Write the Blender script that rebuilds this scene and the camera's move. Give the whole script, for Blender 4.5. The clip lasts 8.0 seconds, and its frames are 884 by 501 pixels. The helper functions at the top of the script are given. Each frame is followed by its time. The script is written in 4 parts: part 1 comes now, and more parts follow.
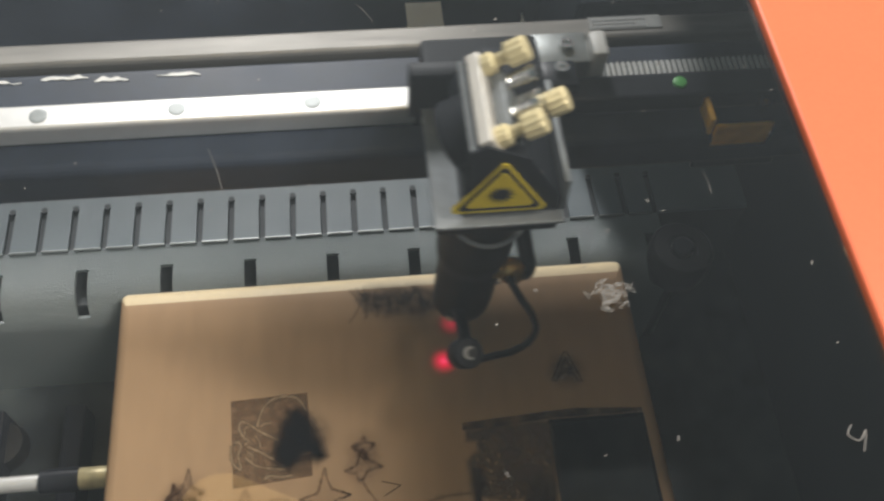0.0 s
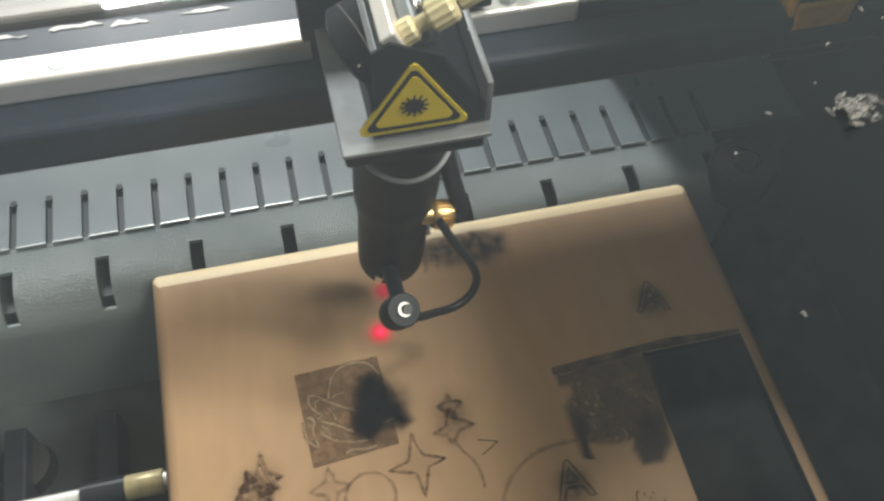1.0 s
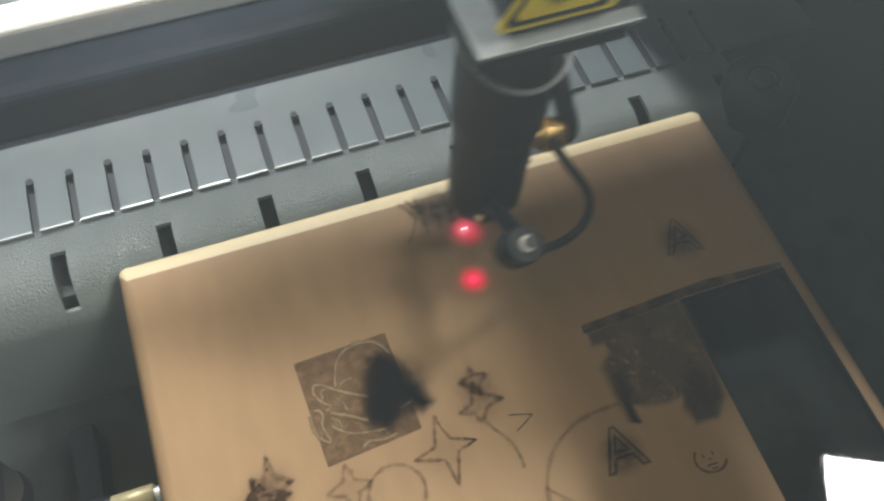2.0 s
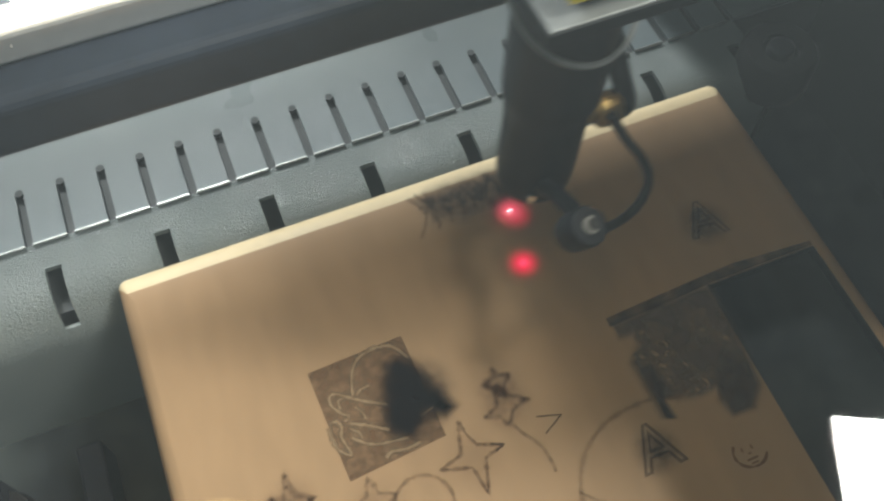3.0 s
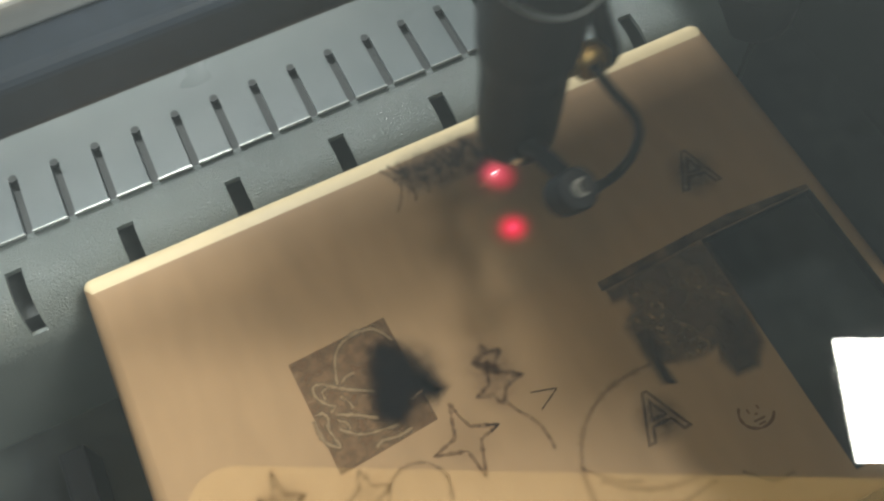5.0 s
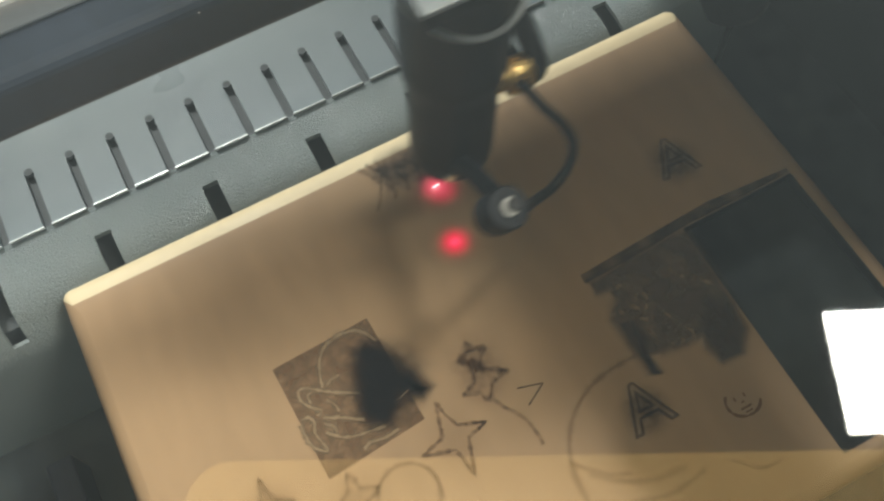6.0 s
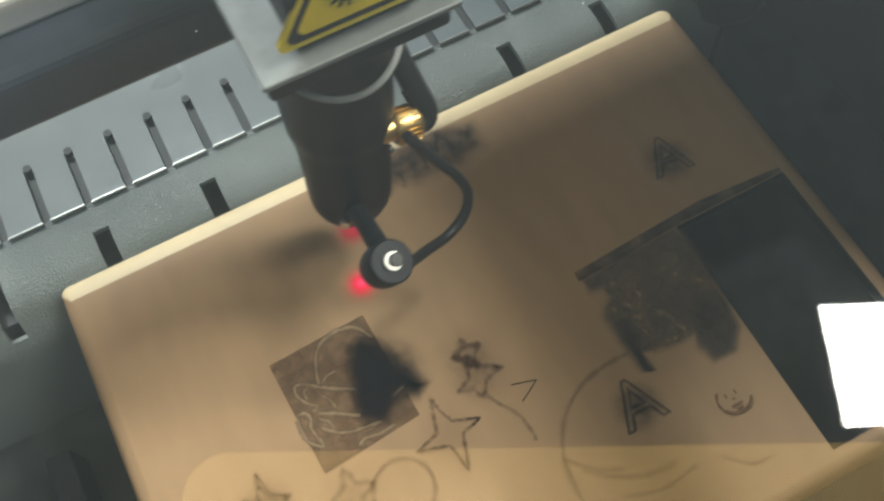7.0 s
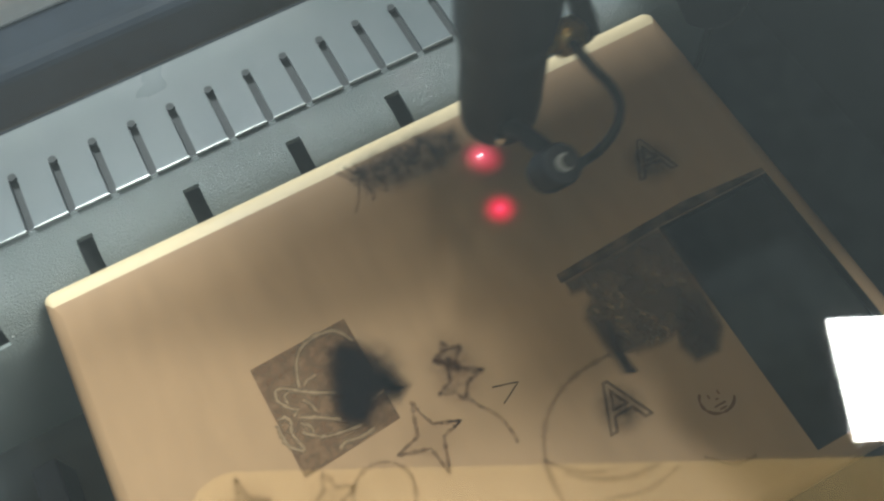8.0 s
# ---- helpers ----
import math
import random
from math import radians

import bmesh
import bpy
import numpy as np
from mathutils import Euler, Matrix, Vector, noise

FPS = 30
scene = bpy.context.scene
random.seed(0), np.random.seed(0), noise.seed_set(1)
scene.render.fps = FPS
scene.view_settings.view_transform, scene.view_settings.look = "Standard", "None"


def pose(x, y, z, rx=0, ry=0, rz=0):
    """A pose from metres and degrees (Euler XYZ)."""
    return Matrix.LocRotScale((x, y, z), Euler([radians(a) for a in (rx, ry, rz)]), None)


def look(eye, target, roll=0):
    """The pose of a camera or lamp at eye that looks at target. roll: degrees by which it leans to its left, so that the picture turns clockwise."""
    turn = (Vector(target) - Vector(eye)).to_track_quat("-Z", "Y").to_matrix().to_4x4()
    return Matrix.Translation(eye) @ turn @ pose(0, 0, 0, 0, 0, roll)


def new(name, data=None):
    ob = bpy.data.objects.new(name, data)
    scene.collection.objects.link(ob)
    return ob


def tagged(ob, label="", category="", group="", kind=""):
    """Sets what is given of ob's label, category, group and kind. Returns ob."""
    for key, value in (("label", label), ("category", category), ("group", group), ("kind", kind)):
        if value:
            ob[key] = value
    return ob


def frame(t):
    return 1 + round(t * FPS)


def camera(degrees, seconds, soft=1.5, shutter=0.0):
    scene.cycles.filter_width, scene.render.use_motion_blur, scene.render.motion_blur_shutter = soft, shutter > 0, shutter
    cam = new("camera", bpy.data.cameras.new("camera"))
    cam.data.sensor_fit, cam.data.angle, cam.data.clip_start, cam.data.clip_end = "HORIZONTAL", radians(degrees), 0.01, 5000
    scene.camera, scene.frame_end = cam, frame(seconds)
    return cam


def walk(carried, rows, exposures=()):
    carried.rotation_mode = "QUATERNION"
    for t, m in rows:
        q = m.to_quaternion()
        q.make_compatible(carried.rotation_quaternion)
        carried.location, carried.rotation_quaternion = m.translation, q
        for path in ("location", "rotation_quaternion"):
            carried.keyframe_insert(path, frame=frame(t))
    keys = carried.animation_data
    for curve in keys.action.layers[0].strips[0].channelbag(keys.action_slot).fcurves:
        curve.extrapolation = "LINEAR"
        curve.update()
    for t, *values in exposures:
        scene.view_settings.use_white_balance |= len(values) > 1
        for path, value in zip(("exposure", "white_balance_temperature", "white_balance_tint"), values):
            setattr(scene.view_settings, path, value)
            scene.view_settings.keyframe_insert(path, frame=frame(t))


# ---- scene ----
cam = camera(51.1, 8.0, soft=2.5, shutter=0.3)
PATH = [
    (0, (0.101, -0.197, 0.341), (0.263, 0.843, -1.359), 3.7),
    (0.5, (0.074, -0.2, 0.327), (0.299, 0.837, -1.368), 3.7),
    (1, (0.056, -0.197, 0.297), (0.343, 0.853, -1.38), 2.6),
    (1.5, (0.049, -0.185, 0.275), (0.387, 0.828, -1.416), 1.9),
    (3, (0.046, -0.163, 0.253), (0.391, 0.77, -1.482), -1.5),
    (3.5, (0.05, -0.152, 0.257), (0.384, 0.747, -1.499), -3.1),
    (4, (0.048, -0.151, 0.252), (0.38, 0.698, -1.528), -3.2),
    (4.5, (0.051, -0.153, 0.244), (0.368, 0.695, -1.539), -4.5),
    (6, (0.059, -0.15, 0.243), (0.382, 0.656, -1.559), -6.5),
    (6.5, (0.059, -0.15, 0.245), (0.38, 0.645, -1.562), -6.2),
    (7, (0.06, -0.15, 0.246), (0.379, 0.639, -1.563), -6.2),
    (7.5, (0.063, -0.153, 0.244), (0.382, 0.65, -1.559), -6.8),
    (8, (0.065, -0.157, 0.243), (0.386, 0.673, -1.548), -7.5),
]
walk(cam, [(t, look(eye, target, roll)) for t, eye, target, roll in PATH], [(0, -0.32, 6750, 15), (0.5, 0.02, 6750, 13), (1.5, 0.10, 6650, 11), (3.5, 0.06, 6650, 7), (4.5, 0.05, 6800, 6), (6.5, 0.07, 6800, 7), (8, 0.13, 6350, 4)])

# ---- light: one ceiling panel mirrored in the window, two added lamps, the rest dim ----
world = bpy.data.worlds.new("workshop_air")
world.use_nodes = True
scene.world = world
world.node_tree.nodes["Background"].inputs[0].default_value = (0.81, 0.94, 0.97, 1)
world.node_tree.nodes["Background"].inputs[1].default_value = 0.345


def area(name, at, target, power, sx, sy, colour=(1, 1, 1), roll=0):
    data = bpy.data.lights.new(name, "AREA")
    data.shape, data.size, data.size_y, data.energy, data.color = "RECTANGLE", sx, sy, power, colour
    ob = new(name, data)
    ob.matrix_world = look(at, target, roll)
    return ob


area("overhead_light", (1.520, -0.218, 2.0), (1.520, -0.218, 0.0), 64, 1.2, 0.262, (1, 0.97, 0.92), -26)
# unseen lamp added to fill the board, kept out of the window's reflection
area("overhead_light", (1.32, -0.88, 1.95), (1.32, -0.88, 0.0), 29, 0.9, 0.5, (1, 0.98, 0.95), -28)
# unseen back lamp added to light comb, ledge and the board's back edge
area("overhead_light", (-0.27, 2.66, 2.0), (-0.27, 2.66, 0.0), 195, 0.3, 1.2, (0.97, 0.98, 1.0), 2)


# ---- materials ----
def material(name, colour, rough=0.5, metal=0.0, vary=0.25, grain=300.0, blot=25.0, bump=0.15, dust=0.0, dust_colour=(0.5, 0.5, 0.48), spec=0.5, stretch=(1, 1, 1)):
    """A surface with grain and blotches at two scales, and a thin film of dust."""
    m = bpy.data.materials.new(name)
    m.use_nodes = True
    n, l = m.node_tree.nodes, m.node_tree.links
    p = n["Principled BSDF"]
    p.inputs["Metallic"].default_value, p.inputs["Specular IOR Level"].default_value = metal, spec
    co = n.new("ShaderNodeTexCoord")
    mp = n.new("ShaderNodeMapping")
    mp.inputs["Scale"].default_value = stretch
    l.new(co.outputs["Object"], mp.inputs[0])
    fine, big = n.new("ShaderNodeTexNoise"), n.new("ShaderNodeTexNoise")
    for t, s, d in ((fine, grain, 4), (big, blot, 5)):
        t.inputs["Scale"].default_value, t.inputs["Detail"].default_value = s, d
        l.new(mp.outputs[0], t.inputs["Vector"])
    both = n.new("ShaderNodeMath")
    both.operation = "ADD"
    l.new(fine.outputs["Fac"], both.inputs[0]), l.new(big.outputs["Fac"], both.inputs[1])
    ramp = n.new("ShaderNodeMapRange")
    ramp.inputs[1].default_value, ramp.inputs[2].default_value = 0.6, 1.4
    ramp.inputs[3].default_value, ramp.inputs[4].default_value = 1 - vary, 1 + vary
    l.new(both.outputs[0], ramp.inputs[0])
    mul = n.new("ShaderNodeVectorMath")
    mul.operation = "SCALE"
    mul.inputs[0].default_value = colour
    l.new(ramp.outputs[0], mul.inputs["Scale"])
    out = mul.outputs[0]
    if dust:
        d = n.new("ShaderNodeMapRange")
        d.interpolation_type = "SMOOTHSTEP"
        d.inputs[1].default_value, d.inputs[2].default_value, d.inputs[4].default_value = 0.30, 0.80, dust
        l.new(big.outputs["Fac"], d.inputs[0])
        mix = n.new("ShaderNodeMix")
        mix.data_type = "RGBA"
        mix.inputs[7].default_value = (*dust_colour, 1)
        l.new(d.outputs[0], mix.inputs[0]), l.new(out, mix.inputs[6])
        out = mix.outputs[2]
    l.new(out, p.inputs["Base Color"])
    rr = n.new("ShaderNodeMapRange")
    rr.inputs[1].default_value, rr.inputs[2].default_value = 0.3, 0.7
    rr.inputs[3].default_value, rr.inputs[4].default_value = rough * 0.92, min(1, rough * 1.1)
    l.new(big.outputs["Fac"], rr.inputs[0]), l.new(rr.outputs[0], p.inputs["Roughness"])
    if bump:
        b = n.new("ShaderNodeBump")
        b.inputs["Strength"].default_value, b.inputs["Distance"].default_value = min(bump, 1.0), 0.0004 * max(bump, 1.0)
        l.new(fine.outputs["Fac"], b.inputs["Height"]), l.new(b.outputs[0], p.inputs["Normal"])
    return m


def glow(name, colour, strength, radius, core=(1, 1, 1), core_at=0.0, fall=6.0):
    """A glowing patch for scattered light, fading out from the middle of the mesh."""
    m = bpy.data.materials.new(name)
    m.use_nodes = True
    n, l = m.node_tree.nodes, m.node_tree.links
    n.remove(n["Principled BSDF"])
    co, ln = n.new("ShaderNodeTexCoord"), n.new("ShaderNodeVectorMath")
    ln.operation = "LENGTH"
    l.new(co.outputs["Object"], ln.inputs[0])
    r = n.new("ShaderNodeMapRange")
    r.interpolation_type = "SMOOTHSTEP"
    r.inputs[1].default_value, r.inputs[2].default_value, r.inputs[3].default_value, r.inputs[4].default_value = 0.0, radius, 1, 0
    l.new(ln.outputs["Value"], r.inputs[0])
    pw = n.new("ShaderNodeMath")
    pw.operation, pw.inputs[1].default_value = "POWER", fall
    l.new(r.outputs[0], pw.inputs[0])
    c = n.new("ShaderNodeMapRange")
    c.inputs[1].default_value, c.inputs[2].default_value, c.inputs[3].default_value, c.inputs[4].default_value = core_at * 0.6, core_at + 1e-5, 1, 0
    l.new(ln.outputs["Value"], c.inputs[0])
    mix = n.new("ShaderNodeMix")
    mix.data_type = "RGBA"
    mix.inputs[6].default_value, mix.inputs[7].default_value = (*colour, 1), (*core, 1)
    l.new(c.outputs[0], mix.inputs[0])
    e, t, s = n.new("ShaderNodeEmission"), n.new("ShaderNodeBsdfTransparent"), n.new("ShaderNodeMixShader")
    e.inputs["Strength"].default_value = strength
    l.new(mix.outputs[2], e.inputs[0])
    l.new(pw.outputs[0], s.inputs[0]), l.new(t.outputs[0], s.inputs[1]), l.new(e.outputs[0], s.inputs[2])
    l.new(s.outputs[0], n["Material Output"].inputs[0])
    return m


def scorch(name, colour, cx, cy, rx, ry, amount=1.0, edge=0.5, grain=160.0, box=False, low=0.45, soft=False):
    """A burnt film on the board, dense in the middle and ragged towards its rim."""
    m = bpy.data.materials.new(name)
    m.use_nodes = True
    n, l = m.node_tree.nodes, m.node_tree.links
    p = n["Principled BSDF"]
    p.inputs["Base Color"].default_value, p.inputs["Roughness"].default_value = (*colour, 1), 0.9
    p.inputs["Specular IOR Level"].default_value = 0.1
    co, mp, ln, no = n.new("ShaderNodeTexCoord"), n.new("ShaderNodeMapping"), n.new("ShaderNodeVectorMath"), n.new("ShaderNodeTexNoise")
    mp.inputs["Location"].default_value, mp.inputs["Scale"].default_value = (-cx / rx, -cy / ry, 0), (1 / rx, 1 / ry, 0)
    ln.operation = "LENGTH"
    l.new(co.outputs["Object"], mp.inputs[0]), l.new(mp.outputs[0], ln.inputs[0])
    no.inputs["Scale"].default_value, no.inputs["Detail"].default_value = grain, 5
    l.new(co.outputs["Object"], no.inputs["Vector"])
    r = n.new("ShaderNodeMapRange")
    r.interpolation_type = "SMOOTHSTEP"
    r.inputs[1].default_value, r.inputs[2].default_value, r.inputs[3].default_value, r.inputs[4].default_value = edge, 1.0, 1, 0
    l.new(ln.outputs["Value"], r.inputs[0])
    q = n.new("ShaderNodeMapRange")
    q.inputs[1].default_value, q.inputs[2].default_value, q.inputs[3].default_value = 0.3, 0.65, low
    l.new(no.outputs["Fac"], q.inputs[0])
    a, b = n.new("ShaderNodeMath"), n.new("ShaderNodeMath")
    a.operation = b.operation = "MULTIPLY"
    b.inputs[1].default_value = amount
    if soft:
        at = n.new("ShaderNodeAttribute")
        at.attribute_name = "core"
        ease = n.new("ShaderNodeMapRange")
        ease.interpolation_type = "SMOOTHSTEP"
        l.new(at.outputs["Fac"], ease.inputs[0]), l.new(ease.outputs[0], a.inputs[0])
    elif box:
        a.inputs[0].default_value = 1.0
    else:
        l.new(r.outputs[0], a.inputs[0])
    l.new(q.outputs[0], a.inputs[1]), l.new(a.outputs[0], b.inputs[0]), l.new(b.outputs[0], p.inputs["Alpha"])
    return m


def pane_glass(name):
    m = bpy.data.materials.new(name)
    m.use_nodes = True
    n, l = m.node_tree.nodes, m.node_tree.links
    n.remove(n["Principled BSDF"])
    t, g, s, f = n.new("ShaderNodeBsdfTransparent"), n.new("ShaderNodeBsdfGlossy"), n.new("ShaderNodeMixShader"), n.new("ShaderNodeLayerWeight")
    t.inputs[0].default_value = (0.95, 0.965, 0.955, 1)
    g.inputs["Roughness"].default_value = 0.02
    f.inputs["Blend"].default_value = 0.25
    r = n.new("ShaderNodeMapRange")
    r.inputs[3].default_value, r.inputs[4].default_value = 0.040, 0.48
    l.new(f.outputs["Facing"], r.inputs[0]), l.new(r.outputs[0], s.inputs[0]), l.new(t.outputs[0], s.inputs[1]), l.new(g.outputs[0], s.inputs[2])
    l.new(s.outputs[0], n["Material Output"].inputs[0])
    return m


BOARD = material("pale_fibreboard", (0.475, 0.308, 0.176), 0.62, vary=0.10, grain=160, blot=14, bump=0.04, spec=0.3, stretch=(1, 0.25, 1))
SCORCHED = material("scorched_brown", (0.22, 0.125, 0.068), 0.85, vary=0.3, grain=500, blot=90, bump=0.2, spec=0.15)
CHAR = material("black_char", (0.012, 0.012, 0.014), 0.8, vary=0.4, grain=500, blot=120, bump=0.4, spec=0.2)
GREY_STEEL = material("grey_painted_steel", (0.195, 0.240, 0.262), 0.29, vary=0.10, grain=2600, blot=22, bump=0.5, dust=0.25, dust_colour=(0.36, 0.38, 0.37))
LIT_LIP = material("lit_lip_steel", (0.62, 0.64, 0.63), 0.3, metal=0.8, vary=0.2, grain=500)
LEDGE_STEEL = material("grey_powder_coat", (0.285, 0.325, 0.325), 0.15, spec=0.8, vary=0.12, grain=1700, blot=22, bump=1.7, dust=0.25, dust_colour=(0.36, 0.38, 0.37))
BLACK_STEEL = material("black_coated_steel", (0.016, 0.018, 0.024), 0.33, vary=0.4, grain=500, blot=14, bump=0.1, dust=0.12, dust_colour=(0.12, 0.13, 0.15))
# two dark greys that put the shade inside slots and ledge holes into colour
SLOT_SHADE = material("slot_shade", (0.065, 0.073, 0.078), 0.6, vary=0.2, grain=400, blot=60)
LEDGE_SHADE = material("ledge_shade", (0.085, 0.095, 0.10), 0.6, vary=0.2, grain=400, blot=60)
BLACK_ANODISED = material("black_anodised_aluminium", (0.012, 0.014, 0.018), 0.48, spec=0.22, vary=0.3, grain=800, blot=40, bump=0.06)
BED = material("dark_machine_bed", (0.030, 0.037, 0.044), 0.45, vary=0.5, grain=120, blot=24, bump=0.2, dust=0.75, dust_colour=(0.115, 0.135, 0.13))
RAIL_STEEL = material("ground_rail_steel", (0.88, 0.88, 0.86), 0.36, metal=0.5, vary=0.1, grain=300, blot=30, bump=0.04)
ALUMINIUM = material("brushed_aluminium", (0.60, 0.61, 0.60), 0.34, metal=0.9, vary=0.14, grain=250, blot=20, bump=0.1, stretch=(0.1, 1, 1))
DULL = material("dull_tarnished_aluminium", (0.24, 0.23, 0.21), 0.5, metal=0.5, vary=0.35, grain=250, blot=12, bump=0.1, stretch=(0.1, 1, 1))
PLATE = material("grey_cast_plate", (0.31, 0.33, 0.325), 0.42, metal=0.5, vary=0.14, grain=400, blot=35, bump=0.1)
BRIGHT_PLATE = material("pale_machined_aluminium", (0.72, 0.69, 0.63), 0.45, metal=0.35, vary=0.10, grain=400, blot=40, bump=0.06)
CAST = material("dull_grey_casting", (0.20, 0.215, 0.22), 0.5, metal=0.3, vary=0.2, grain=400, blot=35, bump=0.12)
BRASS = material("knurled_brass", (0.72, 0.50, 0.20), 0.32, metal=0.9, vary=0.15, grain=300, blot=60)
PALE_BRASS = material("pale_brass_knob", (0.84, 0.72, 0.42), 0.42, metal=0.25, vary=0.2, grain=300, blot=80)
SPRING = material("bright_spring_steel", (0.75, 0.75, 0.74), 0.25, metal=1.0, vary=0.1)
# the bluish tint in the dust inputs only sets the beam's tone
BEAM_BLACK = material("satin_black_beam_paint", (0.022, 0.030, 0.048), 0.46, vary=0.4, grain=300, blot=30, bump=0.08, spec=0.4, dust=0.35, dust_colour=(0.060, 0.078, 0.112))
MATTE_BLACK = material("matte_black_paint", (0.020, 0.026, 0.040), 0.75, vary=0.4, grain=300, blot=30, bump=0.15, spec=0.25, dust=0.15, dust_colour=(0.055, 0.068, 0.095))
RUBBER = material("black_rubber", (0.016, 0.016, 0.017), 0.5, vary=0.3, grain=300, blot=60)
# darker copy of the belt rubber, paints shade between the teeth
BELT_SHADE = material("shaded_belt_rubber", (0.21, 0.215, 0.205), 0.6, vary=0.2, grain=400, blot=50)
BELT = material("grey_belt_rubber", (0.58, 0.59, 0.57), 0.6, vary=0.2, grain=400, blot=50)
YELLOW = material("yellow_sticker", (0.88, 0.66, 0.03), 0.4, vary=0.07, grain=300, blot=80, bump=0.02)
INK = material("black_ink", (0.012, 0.011, 0.010), 0.45, vary=0.2)
AMBER = material("amber_plastic", (1.0, 0.50, 0.04), 0.14, vary=0.25, grain=200, blot=60, bump=0.04)
ORANGE = material("orange_red_lid_paint", (0.80, 0.175, 0.075), 0.42, vary=0.05, grain=700, blot=10, bump=0.05)
WHITE = material("white_plastic", (0.72, 0.72, 0.69), 0.45, vary=0.1)
GREEN = material("green_glint", (0.10, 0.42, 0.10), 0.4, vary=0.1)
CABLE_GREY = material("grey_cable_sleeve", (0.33, 0.34, 0.33), 0.5, vary=0.15)
LINT = material("white_lint", (0.30, 0.295, 0.27), 0.8, vary=0.2)
GLASS = pane_glass("clear_lid_glass")
DIODE_RIM = material("white_diode_rim", (0.40, 0.39, 0.36), 0.3, metal=0.4, vary=0.1)


# ---- mesh helpers ----
def part(name, bm, mat, parent=None, label="", at=None, smooth=False):
    """Link a bmesh as one mesh object, under a thing or a part."""
    me = bpy.data.meshes.new(name)
    bmesh.ops.recalc_face_normals(bm, faces=bm.faces)
    if smooth:
        for f in bm.faces:
            f.smooth = True
        for f in bm.faces:
            if f.calc_area() > 4e-4:
                f.smooth = False
        for e in bm.edges:
            if len(e.link_faces) == 2 and e.calc_face_angle(0) > 0.7:
                e.smooth = False
    bm.to_mesh(me)
    bm.free()
    me.materials.append(mat)
    ob = new(name, me)
    if parent:
        ob.parent = parent
    if at is not None:
        ob.matrix_basis = at
    if label:
        ob["label"] = label
    return ob


def thing(name, label, category, group="", kind="", at=None):
    ob = new(name)
    ob.empty_display_size = 0.01
    if at is not None:
        ob.matrix_basis = at
    return tagged(ob, label, category, group, kind)


def box(x0, x1, y0, y1, z0, z1, bevel=0.0, seg=2, bm=None):
    bm = bm or bmesh.new()
    vs = [bm.verts.new((x, y, z)) for x in (x0, x1) for y in (y0, y1) for z in (z0, z1)]
    fs = [bm.faces.new([vs[i] for i in q]) for q in ((0, 1, 3, 2), (4, 6, 7, 5), (0, 4, 5, 1), (2, 3, 7, 6), (0, 2, 6, 4), (1, 5, 7, 3))]
    if bevel:
        es = list({e for f in fs for e in f.edges})
        bmesh.ops.bevel(bm, geom=es, offset=bevel, segments=seg, profile=0.5, affect="EDGES")
    return bm


def turned(profile, seg=40, bm=None, m=Matrix.Identity(4)):
    """A body of revolution about z from (radius, z) pairs."""
    bm = bm or bmesh.new()
    rings = [[bm.verts.new(m @ Vector((r * math.cos(a), r * math.sin(a), z))) for a in (2 * math.pi * i / seg for i in range(seg))] for r, z in profile]
    for a, b in zip(rings, rings[1:]):
        for i in range(seg):
            j = (i + 1) % seg
            bm.faces.new((a[i], a[j], b[j], b[i]))
    bm.faces.new(rings[0][::-1]), bm.faces.new(rings[-1])
    return bm


def tube(points, r, seg=12, closed=False, steps=8):
    """A round rod along a smooth line through the points."""
    ps = [Vector(p) for p in points]
    line = []
    n = len(ps)
    for i in range(n if closed else n - 1):
        p0, p1, p2, p3 = (ps[(i - 1) % n] if closed or i else ps[0]), ps[i], ps[(i + 1) % n], (ps[(i + 2) % n] if closed or i + 2 < n else ps[-1])
        for k in range(steps):
            t = k / steps
            line.append(0.5 * ((2 * p1) + (p2 - p0) * t + (2 * p0 - 5 * p1 + 4 * p2 - p3) * t * t + (3 * p1 - p0 - 3 * p2 + p3) * t ** 3))
    if not closed:
        line.append(ps[-1])
    bm = bmesh.new()
    rings, up = [], Vector((0.13, 0.21, 0.97))
    for i, p in enumerate(line):
        a, b = (line[i - 1] if i or closed else line[i]), (line[(i + 1) % len(line)] if closed or i + 1 < len(line) else line[i])
        d = (b - a).normalized()
        u = d.cross(up).normalized()
        up = u.cross(d)
        rings.append([bm.verts.new(p + r * (math.cos(2 * math.pi * k / seg) * u + math.sin(2 * math.pi * k / seg) * up)) for k in range(seg)])
    pairs = list(zip(rings, rings[1:])) + ([(rings[-1], rings[0])] if closed else [])
    for a, b in pairs:
        for k in range(seg):
            j = (k + 1) % seg
            bm.faces.new((a[k], a[j], b[j], b[k]))
    if not closed:
        bm.faces.new(rings[0][::-1]), bm.faces.new(rings[-1])
    return bm


def outline(points, z0, z1, bm=None, m=Matrix.Identity(4)):
    """A flat piece with a straight-sided outline, from z0 up to z1."""
    bm = bm or bmesh.new()
    lo = [bm.verts.new(m @ Vector((x, y, z0))) for x, y in points]
    hi = [bm.verts.new(m @ Vector((x, y, z1))) for x, y in points]
    bm.faces.new(lo[::-1]), bm.faces.new(hi)
    for i in range(len(points)):
        j = (i + 1) % len(points)
        bm.faces.new((lo[i], lo[j], hi[j], hi[i]))
    return bm


